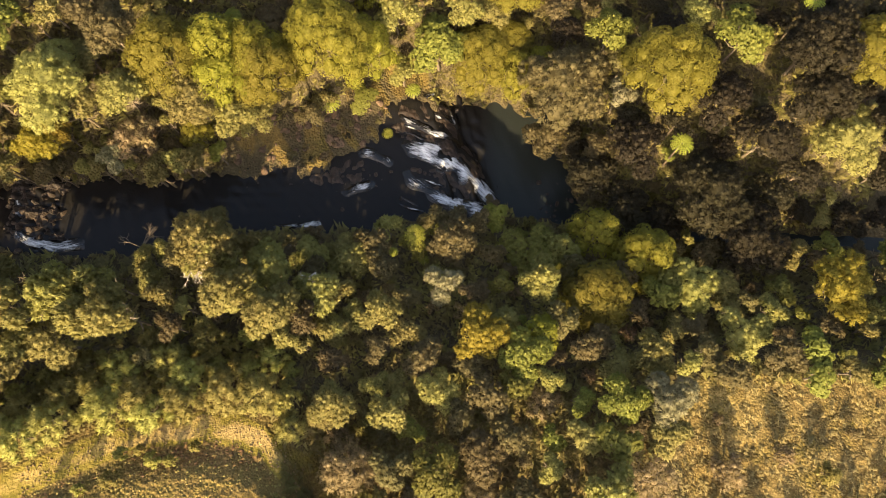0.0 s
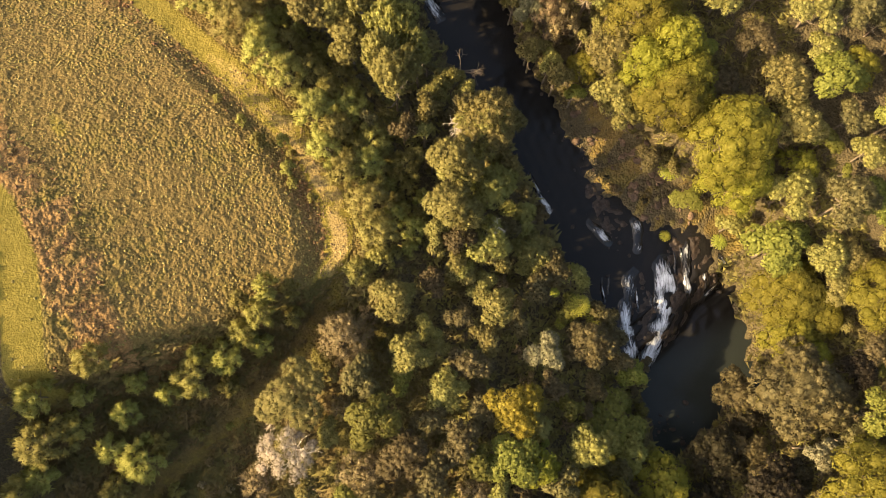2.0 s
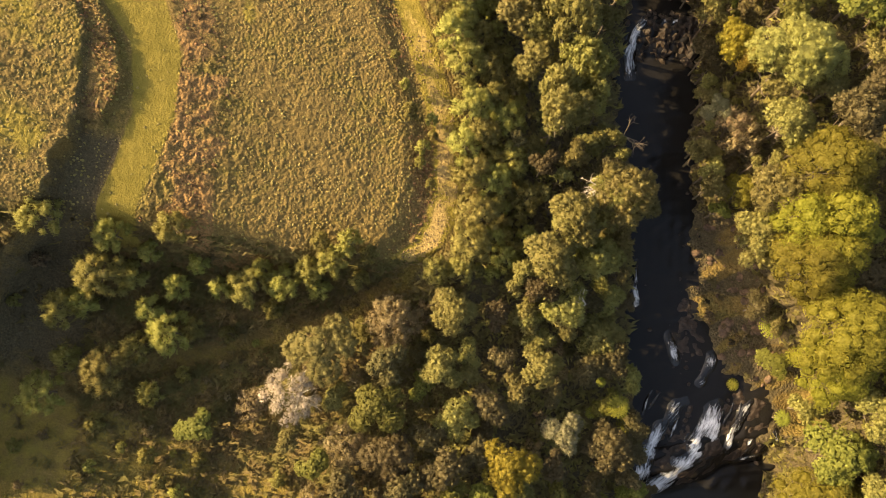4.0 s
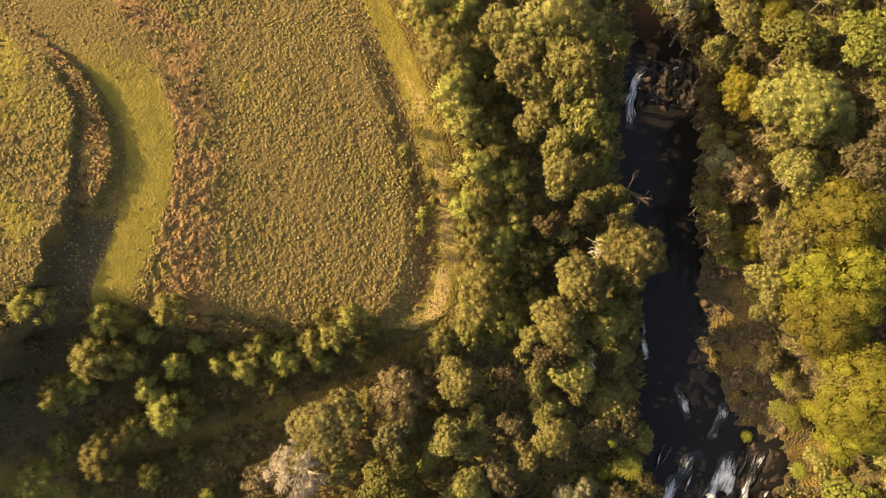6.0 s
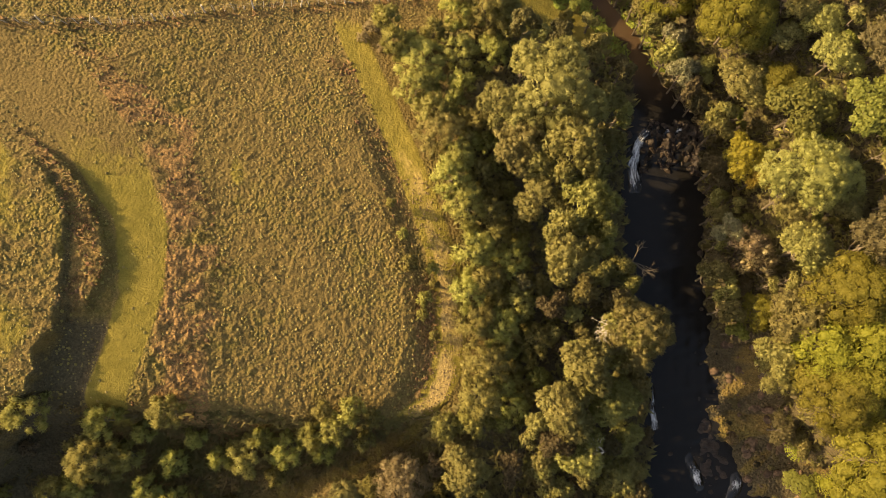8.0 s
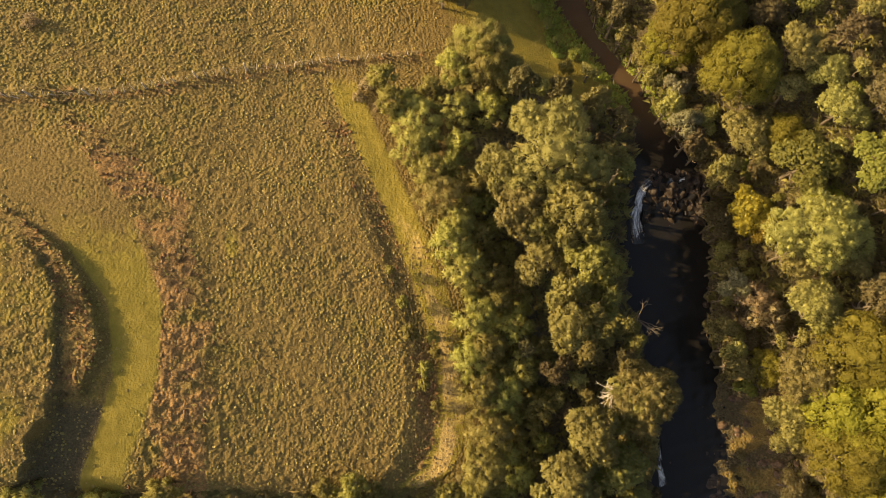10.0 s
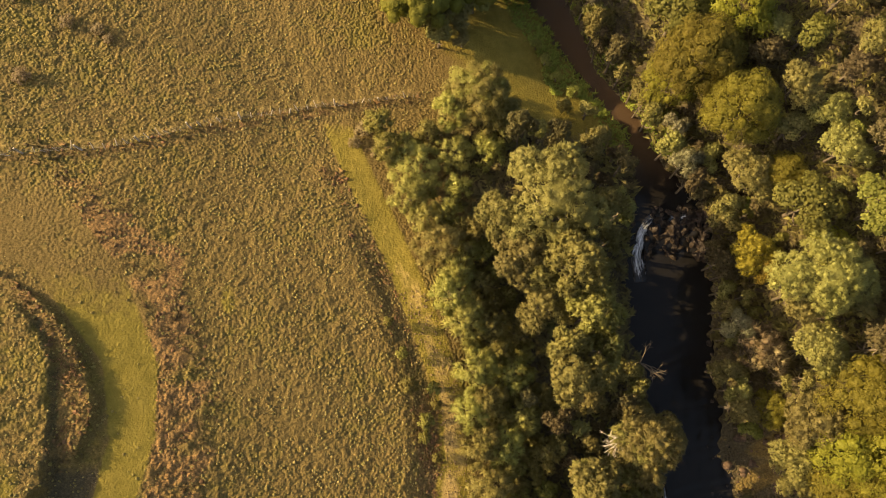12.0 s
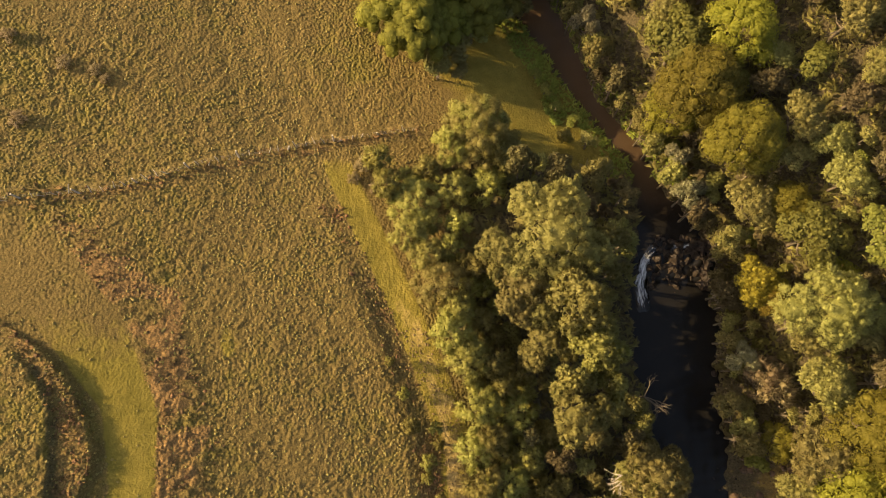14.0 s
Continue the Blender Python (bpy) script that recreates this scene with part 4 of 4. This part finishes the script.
# ---- grass tufts, boulders and white water ----
def tufts(n, xs, ys, size, r):
    """Hummocks of grass: a ragged dome each, overhanging a little to one side, of kind stuff."""
    z = height(xs, ys)
    a = r.uniform(0, 6.283, n)
    s = size * r.uniform(0.45, 1.5, n)
    tall = s * r.uniform(0.55, 1.15, n)
    vs = [np.stack([xs + r.normal(0, 0.25, n) * s, ys + r.normal(0, 0.25, n) * s, z + tall], -1)]
    for ring, (wide, up) in enumerate(((0.68, 0.66), (1.0, -0.1))):
        for k in range(5):
            th, d = a + k * 1.2566 + 0.5 * ring, s * wide * r.uniform(0.65, 1.25, n)
            vs.append(np.stack([xs + np.cos(th) * d, ys + np.sin(th) * d, z + tall * up * r.uniform(0.75, 1.2, n) - 0.06 * ring], -1))
    v = np.stack(vs, 1).reshape(-1, 3)
    one = []
    for k in range(5):
        m = (k + 1) % 5
        one += [[0, k + 1, m + 1], [k + 1, k + 6, m + 1], [m + 1, k + 6, m + 6]]
    i = np.arange(n)[:, None, None] * 11 + np.array(one)[None]
    return v, i.reshape(-1, 3)


def brush(n, xs, ys, size, r):
    """Low scrub and rank growth: six pointed blades from each root, lit as one soft heap."""
    z = height(xs, ys)
    s = size * r.uniform(0.4, 1.5, n)
    vs, ns = [], []
    for k in range(6):
        th = r.uniform(0, 6.283, n)
        lean = r.uniform(0.3, 1.1, n)
        out = np.stack([np.cos(th) * lean, np.sin(th) * lean, r.uniform(0.35, 0.9, n)], -1)
        side = np.stack([-np.sin(th), np.cos(th), 0 * th], -1) * (s * r.uniform(0.16, 0.3, n))[:, None]
        root = np.stack([xs, ys, z - 0.05], -1) + r.normal(0, 0.2, (n, 3)) * s[:, None] * np.array([1, 1, 0])
        vs += [root - side, root + side, root + out * s[:, None]]
        face = np.stack([0.5 * out[:, 0], 0.5 * out[:, 1], 0.75 + 0 * th], -1)
        ns += [face / np.linalg.norm(face, axis=1)[:, None]] * 3
    v = np.stack(vs, 1).reshape(-1, 3)
    return v, upward(v, np.arange(n * 18).reshape(-1, 3)), np.stack(ns, 1).reshape(-1, 3)


def spread(n, box, chance, r):
    x, y = r.uniform(box[0], box[1], n), r.uniform(box[2], box[3], n)
    keep = r.random(n) < chance(x, y)
    return x[keep], y[keep]


def by_track(x, y):
    return x - np.interp(y, TRACK_Y, TRACK_X)


r_grass = np.random.default_rng(5)
PASTURE_TUFT = foliage("pasture_tufts", (0.092, 0.064, 0.020), (0.148, 0.103, 0.033), (0.220, 0.157, 0.057), 0.15, 0.85, 0.7, (0.150, 0.110, 0.030))
BRACKEN_TUFT = foliage("bracken_tufts", (0.074, 0.044, 0.017), (0.158, 0.089, 0.031), (0.258, 0.147, 0.055), 0.15, 0.85, 0.9, (0.110, 0.080, 0.026))
STRAW_TUFT = foliage("straw_tufts", (0.128, 0.094, 0.034), (0.217, 0.161, 0.064), (0.315, 0.232, 0.105), 0.3, 0.85)
GULLY_TUFT = foliage("gully_growth", (0.070, 0.056, 0.018), (0.135, 0.106, 0.032), (0.21, 0.160, 0.052), 0.25, 0.85, 0.9, (0.125, 0.115, 0.026))
LITTER = foliage("undergrowth", (0.080, 0.070, 0.018), (0.155, 0.132, 0.034), (0.24, 0.195, 0.060), 0.3, 0.85, 0.8, (0.110, 0.085, 0.032))
WEEDS = foliage("river_weeds", (0.090, 0.110, 0.014), (0.165, 0.190, 0.024), (0.25, 0.27, 0.045), 0.3, 0.8, 0.8)


def open_field(x, y):
    s = by_track(x, y)
    cut = (x > strip_left(y)) & (x < strip_right(y)) & (y < 58)
    patch = 0.72 + 0.28 * np.clip(wobble(x * 0.22, y * 0.22, 51) + 0.5, -0.6, 1)
    return np.where((s < -1.8) & (y > 17.0), np.where(cut, 0.05, patch), np.where((y > 66) & (s < 16), 0.35, np.where(open_slope(x, y), 0.3, 0.0)))


def bracken_slope(x, y):
    s, q, p = by_track(x, y), x - scarp_line(y), x - brow_line(y)
    band = (x > strip_right(y)) & (x < bracken_edge(y) + 0.9 * wobble(x, y, 43)) & (y < 60) & (y > 18)
    bench = (q > 0.4) & (p < 0.3) & (y < 46) & (y > 27)
    lip = (s > -4.4) & (s < -1.6) & (y < 60) & (y > 19)
    thin = np.clip(0.5 + 0.5 * wobble(x * 0.45, y * 0.45, 41), 0.12, 1)
    fence_near = np.abs(y - np.interp(x, [-56, -38, -34, -24, -6], [56.6, 59.9, 61.4, 65.7, 70.6]) + 0.1) < 0.7
    return np.where(fence_near & (x < -6), 0.35, np.where(band, 0.8 * thin * np.where(y > 44, 0.5, 1), np.where(bench, 0.5, np.where(lip, 0.55 * thin, 0.0))))


def under_wood(x, y):
    d, w, z, side = course(x, y)
    return np.where((d - w > 0.5) & ((side > 0) | ((by_track(x, y) > 3 + 9 * ease(42, 62, y)) & (y < 68) & ~open_slope(x, y)))  & ~((y > 2) & (y < 31) & (side > 0) & (d - w < 8)), 0.9, 0.0)


def gully_floor(x, y):
    path = np.abs(y - np.interp(x, [-34, -26, -19, -13, -8, -4, 0], [4.5, 7.0, 9.6, 12.4, 15.2, 17.4, 19])) < 1.5
    shade = (y < -0.32 * (x + 40)) & (x < -13)
    ditch = (x > scarp_line(y)) & (x < strip_left(y) - 1.5)
    return np.where((y < 20) & (y > -22) & (x < 2) & ~((x > strip_left(y)) & (x < strip_right(y)) & (y > 17.5)), np.where(path | ditch, 0.05, np.where(shade, 0.25, 0.7)), 0.0)


def river_weeds(x, y):
    d, w, z, side = course(x, y)
    return np.where((y > 66) & (y < 98) & (d - w > 0.1) & (d - w < np.where(side > 0, 2.2, 3.8 + 1.2 * wobble(x, y, 52))), 0.8, 0.0)


for name, label, mat, count, box, chance, size in (
        ("pasture_tufts", "short tufted pasture grass", PASTURE_TUFT, 22000, (-56, 4, 18, 102), open_field, 0.14),
        ("bracken", "rusty dry bracken on the terrace slopes", BRACKEN_TUFT, 34000, (-56, 0, 17, 72), bracken_slope, 0.36),
        ("bracken_clumps", "low brown hummocks of bracken and rank grass", BRACKEN_TUFT, 8000, (-56, 0, 17, 62), bracken_slope, 0.2),
        ("track_grass", "pale straw-coloured grass along the farm track", STRAW_TUFT, 5000, (-20, 4, 17, 46), lambda x, y: np.where(np.abs(by_track(x, y)) < 1.5, 0.9, 0.0), 0.11),
        ("undergrowth", "dark fern and scrub undergrowth beneath the trees", LITTER, 34000, (-6, 64, -64, 112), under_wood, 0.85),
        ("river_weeds", "fresh green weeds along the stream's banks", WEEDS, 9000, (2, 34, 66, 98), river_weeds, 0.5),
        ("tall_grass", "tall dry grass on the open southern slope", STRAW_TUFT, 11000, (-30, 6, -62, -20), lambda x, y: np.where(open_slope(x, y), 0.8, 0.0), 0.36),
        ("rank_grass", "rank grass and low scrub in the gully", GULLY_TUFT, 22000, (-56, 4, -20, 19), gully_floor, 0.7)):
    x, y = spread(count, box, chance, r_grass)
    if name in ("undergrowth", "rank_grass", "tall_grass", "bracken", "river_weeds"):
        v, f, face = brush(len(x), x, y, size, r_grass)
        me = mesh_of(name, v, f, mat, normals=face)
    else:
        me = mesh_of(name, *tufts(len(x), x, y, size, r_grass), mat)
    tagged(new(name, me), label, "grass", kind="stuff")


def boulder_mesh(name, seed, mat):
    r = np.random.default_rng(seed)
    bm = bmesh.new()
    bmesh.ops.create_icosphere(bm, subdivisions=2, radius=1.0)
    cuts = r.normal(0, 1, (7, 3))
    cuts /= np.linalg.norm(cuts, axis=1)[:, None]
    for v in bm.verts:
        p = np.array(v.co)
        for c in cuts:
            over = p @ c - 0.62
            if over > 0:
                p -= c * over * 0.85
        v.co = p * (1, 0.8, 0.62)
    me = bpy.data.meshes.new(name)
    bm.to_mesh(me)
    bm.free()
    me.materials.append(mat)
    return me


WET = [boulder_mesh("boulder", s, WET_ROCK) for s in (1, 2, 3)]
DRY = [boulder_mesh("boulder", s, DRY_ROCK) for s in (4, 5, 6)]
r_rock = np.random.default_rng(12)


def boulders(count, box, low, top, meshes, label, sink, test):
    for _ in range(count):
        x, y = r_rock.uniform(box[0], box[1]), r_rock.uniform(box[2], box[3])
        d, w, z, side = [float(q) for q in course(x, y)]
        if not test(d - w, side):
            continue
        a = low + (top - low) * r_rock.random() ** 2.5
        ob = tagged(new("boulder", meshes[int(r_rock.integers(0, 3))]), label, "rock", "river boulders")
        base = max(float(height(x, y)), z - 0.1 if d < w else -99)
        ob.matrix_basis = Matrix.LocRotScale((x, y, base + a * 0.3 - sink * a), Euler((r_rock.normal(0, 0.2), r_rock.normal(0, 0.2), r_rock.uniform(0, 6.3))), (a, a, a))


boulders(300, (32, 46, 3, 31), 0.12, 0.85, DRY, "brown boulder on the sunlit river flat", 0.2, lambda o, s: s > 0 and 0.6 < o < 9)
boulders(70, (26, 48, -4, 16), 0.15, 0.6, WET, "dark wet boulder in the rapids", 0.25, lambda o, s: o < 0.5)
boulders(40, (20, 35, 53, 59), 0.25, 0.75, WET, "dark wet boulder at the lip of the fall", 0.2, lambda o, s: o < 1.0)
boulders(60, (27, 35, 16, 50), 0.2, 0.6, WET, "dark wet boulder in the stream", 0.2, lambda o, s: -1.5 < o < 0.8)
boulders(40, (24, 34, -22, -14), 0.25, 0.7, WET, "dark wet boulder at the foot of the pool", 0.2, lambda o, s: o < 1.5)


def water_top(x, y):
    d, w, z, side = course(x, y)
    return z


def cascade(name, label, line, wide, foam, seed):
    """A sheet of broken water laid over the bed along a line; foam: how white it is along the line."""
    line = np.array(line, float)
    run = np.concatenate([[0], np.cumsum(np.hypot(*np.diff(line, axis=0).T))])
    u = np.arange(0, run[-1], 0.16)
    px, py = [np.convolve(np.pad(np.interp(u, run, line[:, k]), 6, "edge"), np.ones(13) / 13, "valid") for k in (0, 1)]
    tx, ty = np.gradient(px), np.gradient(py)
    tl = np.hypot(tx, ty) + 1e-9
    v = np.linspace(-1, 1, 33 if max(wide) > 0.6 else 13)
    w = np.interp(u, run, wide)
    side = w[:, None] * (v[None] + 0.12 * np.sin(u[:, None] * 1.3 + seed))
    x, y = px[:, None] - (ty / tl)[:, None] * side, py[:, None] + (tx / tl)[:, None] * side
    edge = 0.75 * (1 - np.abs(v) ** 2.0)[None] * np.ones_like(x) - 0.75 + 0.16 * wobble(x * 1.7, y * 1.7, seed + 60)
    ends = np.clip(np.minimum(u, run[-1] - u) / 2.2, 0, 1)[:, None] - 1 + 0.12 * wobble(x * 2.4, y * 2.4, seed + 61)
    level = edge + 0.5 * ends + np.interp(u, run, foam)[:, None]
    proud = np.clip((0.6 + edge) / 0.6, 0, 1) * np.clip(1 + ends, 0, 1)
    z = np.maximum(water_top(x, y), height(x, y)) - 0.14 + 0.46 * proud + 0.05 * wobble(x * 4, y * 4, seed) * proud
    me = mesh_of(name, *sheet(x, y, z), CASCADE, True)
    flow = np.stack([np.repeat(u[:, None], len(v), 1) + 7.3 * seed, side, level], -1)
    me.attributes.new("flow", "FLOAT_VECTOR", "POINT").data.foreach_set("vector", flow.reshape(-1).astype(np.float32))
    return tagged(new(name, me), label, "waterfall")


cascade("waterfall", "broad white cascade pouring over the rock ledge", [(39.4, 7.2), (38.4, 5.2), (38.0, 3.2), (37.0, 0.8), (35.2, -2.0), (33.2, -4.8), (30.6, -7.2), (29.2, -8.4)], [1.1, 1.8, 2.2, 2.3, 2.1, 2.0, 2.1, 1.9], [0.1, 0.45, 0.62, 0.56, 0.5, 0.52, 0.58, 0.3], 1)
cascade("waterfall", "thinner white cascade beside the rock wall", [(35.0, 6.6), (33.2, 4.8), (31.2, 2.2), (29.8, -0.8), (29.2, -4.4), (28.9, -7.2), (28.6, -8.8)], [1.1, 1.3, 1.5, 1.6, 1.6, 1.6, 1.4], [0.1, 0.34, 0.42, 0.44, 0.5, 0.55, 0.3], 2)
cascade("waterfall", "narrow white chute of the upper fall", [(25.4, 58.2), (24.2, 57.2), (23.2, 56.0), (22.7, 53.6), (23.0, 51.2), (23.5, 48.6)], [0.7, 1.0, 1.1, 1.2, 1.3, 1.4], [0.2, 0.5, 0.7, 0.62, 0.55, 0.2], 3)
cascade("waterfall", "white spill over the boulders of the upper fall", [(31.0, 58.2), (29.2, 58.0), (27.6, 57.6), (26.2, 57.8)], [0.4, 0.6, 0.7, 0.5], [0.2, 0.5, 0.5, 0.25], 4)
cascade("riffle", "small white chute along the bank", [(25.7, 25.5), (25.9, 22.5), (26.0, 20.0), (26.3, 17.2)], [0.35, 0.5, 0.7, 0.9], [0.15, 0.35, 0.6, 0.6], 5)
cascade("riffle", "white riffle among the rocks", [(36.4, 13.6), (37.4, 11.6), (36.8, 9.4), (34.8, 7.6)], [1.0, 1.2, 1.1, 0.8], [0.1, 0.32, 0.3, 0.2], 6)
cascade("riffle", "thin white rim of water along the ledge", [(47.2, 4.0), (48.0, 0.9), (46.6, -0.8), (43.6, -1.8), (41.6, -2.4)], [0.4, 0.5, 0.5, 0.5, 0.4], [0.2, 0.3, 0.32, 0.36, 0.25], 7)
cascade("riffle", "thin white threads across the dark apron", [(44.6, 7.6), (42.9, 5.2), (41.8, 2.4), (40.8, -0.6), (40.2, -3.0)], [0.6, 0.9, 1.0, 0.8, 0.6], [0.2, 0.34, 0.36, 0.34, 0.3], 8)
cascade("riffle", "broken water over dark stones", [(30.6, 15.6), (31.8, 12.4), (33.2, 9.6)], [0.8, 1.1, 1.0], [0.15, 0.36, 0.3], 9)

r_thread = np.random.default_rng(91)
for k in range(16):                                    # thin threads of water that run down the apron
    x, y = 29.5 + 16.5 * (k + r_thread.uniform(0, 1)) / 16, r_thread.uniform(2, 8)
    line = [(x, y)]
    for _ in range(4):
        x, y = x - r_thread.uniform(0.0, 0.7), y - r_thread.uniform(0.7, 1.5)
        line.append((x, y))
    cascade("riffle", "thin thread of white water on the dark rock", line, [0.15, 0.3, 0.4, 0.35, 0.2], [0.1, 0.3, 0.34, 0.3, 0.15], 20 + k)


def rock_ledge(name, label, x0, x1, y0, y1, rise, seed, keep):
    """Rough bedrock that stands up through the shallow water."""
    r = np.random.default_rng(seed)
    x, y = np.meshgrid(np.arange(x0, x1, 0.2), np.arange(y0, y1, 0.2))
    x, y = x + r.normal(0, 0.04, x.shape), y + r.normal(0, 0.04, y.shape)
    rough = 0.45 * wobble(x * 1.3, y * 1.3, seed) + 0.5 * wobble(x * 3.1 + 0.6 * wobble(x, y, seed + 1), y * 3.1, seed + 2) + 0.4 * wobble(x * 7, y * 7, seed + 3)
    inside = np.clip(keep(x, y) + 0.25 * wobble(x * 1.5, y * 1.5, seed + 4) * (keep(x, y) > 0.02), 0, 1)
    z = water_top(x, y) + np.where(inside > 0.02, rise * (rough + 0.25) - 0.6 * (1 - inside), -0.8)
    return tagged(new(name, mesh_of(name, *sheet(x, y, z), WET_ROCK, False)), label, "rock")


def on_apron(x, y):
    d, w, z, side = course(x, y)
    foot = y - np.interp(x, FOOT_X, FOOT_Y)
    return ease(-0.2, 0.8, foot) * ease(13.5, 8, foot) * ease(1.2, -0.6, d - w)


rock_ledge("rock_ledge", "dark wet bedrock apron that breaks the cascade", 26, 51, -9, 16, 0.15, 61, on_apron)
rock_ledge("rock_ledge", "broken brown bedrock in the shallows of the rapids", 29, 42, 9, 27, 0.13, 81, lambda x, y: ease(1.5, -1.0, course(x, y)[0] - course(x, y)[1]) * ease(27, 22, y) * ease(10, 13, y) * ease(-0.5, 1.8, x - np.interp(y, [9, 16, 27], [31, 31, 30.5])))
rock_ledge("rock_ledge", "black boulder-strewn rock wall of the upper fall", 23.6, 33, 51, 60, 0.6, 71, lambda x, y: ease(51.4, 53, y) * ease(59.6, 58, y) * ease(23.6, 25, x) * ease(33, 31.5, x))

# ---- the fence across the pasture ----
FENCE = [(-56, 56.6), (-48.2, 57.8), (-43.4, 58.8), (-37.8, 59.9), (-34.5, 61.4), (-29.4, 64.0), (-23.6, 65.8), (-17.1, 67.8), (-11.9, 69.1), (-6.0, 70.6)]
fence = tagged(new("fence"), "old post and wire fence with leaning weathered battens", "fence")
r_f = np.random.default_rng(3)


def post_mesh(name, high, a):
    bm = bmesh.new()
    bmesh.ops.create_cone(bm, cap_ends=True, segments=8, radius1=a, radius2=a * 0.85, depth=high)
    bmesh.ops.translate(bm, vec=(0, 0, high / 2 - 0.25), verts=bm.verts)
    me = bpy.data.meshes.new(name)
    bm.to_mesh(me)
    bm.free()
    me.materials.append(POST_WOOD)
    return me


POST, BATTEN = post_mesh("post", 1.75, 0.11), post_mesh("batten", 1.45, 0.05)
fx, fy = [np.array(c) for c in zip(*FENCE)]
run = np.concatenate([[0], np.cumsum(np.hypot(np.diff(fx), np.diff(fy)))])
for k, u in enumerate(np.arange(0, run[-1], 1.05)):
    x, y = float(np.interp(u, run, fx)), float(np.interp(u, run, fy)) + r_f.normal(0, 0.05)
    big = k % 5 == 0
    ob = part("post" if big else "batten", POST if big else BATTEN, fence)
    ob.matrix_basis = pose(x, y, float(height(x, y)) - 0.05, r_f.normal(-6, 7 if big else 16), r_f.normal(0, 7 if big else 14), r_f.uniform(-20, 20))
for h in (0.35, 0.7, 1.05):
    u = np.arange(0, run[-1], 1.3)
    x, y = np.interp(u, run, fx), np.interp(u, run, fy)
    part("wire", mesh_of("wire", *tube(np.column_stack([x, y, height(x, y) + h]), np.full(len(u), 0.006), 4), POST_WOOD), fence, "thin fence wire")

# ---- dead trees and tree ferns ----
def dead_tree(x, y, z, rad, seed, turn, tilt, label, wood=PALE_WOOD):
    r = np.random.default_rng(seed)
    thing = tagged(new("dead_tree"), label, "tree")
    base = float(height(x, y))
    part("trunk", mesh_of("trunk", *tube([(0, 0, base - z - 0.4), (0.1, 0, (base - z) / 2), (0, 0, 0.4)], [0.2, 0.16, 0.09], 7), BARK), thing, "grey bare trunk")
    for k in range(5):
        th = radians(turn) + r.uniform(-1.1, 1.1)
        pieces = []

        def grow(p, way, length, width, level):
            q = p + way * length + r.normal(0, 0.06, 3) * length
            pieces.append(tube([p, (p + q) / 2 + r.normal(0, 0.05, 3) * length, q], [width, width * 0.85, width * 0.6], 5))
            if level < 3:
                for _ in range(2 if level else 3):
                    w = way + r.normal(0, 0.45, 3)
                    grow(q, w / np.linalg.norm(w), length * r.uniform(0.5, 0.8), width * 0.6, level + 1)
        w = np.array([math.cos(th), math.sin(th), tilt + r.uniform(-0.1, 0.25)])
        grow(np.array([0, 0, r.uniform(-0.5, 0.3)]), w / np.linalg.norm(w), rad * 0.42, 0.075, 0)
        part("branch", mesh_of("branch", *joined(pieces), wood), thing, "bleached bare branch")
    thing.location = (x, y, z)


dead_tree(17.6, 30.6, 13.0, 3.2, 31, 185, 0.15, "bleached dead tree leaning out beside the river")
dead_tree(20.8, 38.6, 8.5, 3.2, 32, 10, 0.25, "grey dead branches reaching over the pool", BARK)
dead_tree(44.2, 24.0, 9.5, 2.2, 33, 90, 0.9, "pale bare snag among yellow trees")
dead_tree(16.5, 16.0, 11.5, 2.6, 34, 200, 0.6, "bare pale branches in an olive crown")


def fern_mesh(name, rad, fronds, seed):
    """A rosette of arching fronds with leaflets."""
    r = np.random.default_rng(seed)
    vs, fs = [], []
    for k in range(fronds):
        th = k * 6.283 / fronds + r.uniform(-0.12, 0.12)
        out = np.array([math.cos(th), math.sin(th), 0])
        side = np.array([-out[1], out[0], 0])
        n = 8
        u = np.linspace(0.05, 1, n)
        spine = out * (rad * u)[:, None] + np.array([0, 0, 1]) * (rad * (0.55 * u - 0.62 * u * u))[:, None]
        wide = rad * 0.16 * np.sin(u * 2.9) + 0.02
        for j in range(n - 1):
            a = len(vs)
            p, q, w = spine[j], spine[j + 1], wide[j]
            vs += [p, q, p + side * w + (q - p) * 0.7 - np.array([0, 0, 0.05]), p - side * w + (q - p) * 0.7 - np.array([0, 0, 0.05])]
            fs += [(a, a + 1, a + 2), (a, a + 3, a + 1)]
    return mesh_of(name, vs, fs, LEAF["T"])


FRONDS = fern_mesh("frond_crown", 1.5, 20, 2)
for x, y, high, s in ((22.6, 4.3, 6.5, 1.0), (20.5, 7.2, 4.0, 0.45), (19.5, 3.2, 4.0, 0.5), (46.9, 4.6, 3.0, 0.8), (40.6, 8.6, 1.2, 0.6), (34.6, -32.4, 9.0, 1.1),
                      (43.6, 16.5, 3.0, 1.1), (52, -50, 10, 1.0), (24.6, 2.2, 4.2, 0.8)):
    z = float(height(x, y))
    fern = tagged(new("tree_fern"), "bright yellow-green tree fern rosette", "tree fern")
    part("trunk", mesh_of("trunk", *tube([(0, 0, -0.3), (0.05, 0, high / 2), (0, 0, high)], [0.16, 0.13, 0.12], 7), BARK), fern, "dark fibrous trunk")
    top = part("frond_crown", FRONDS, fern)
    top.location = (0, 0, high)
    top.scale = (s, s, s)
    fern.location = (x, y, z)
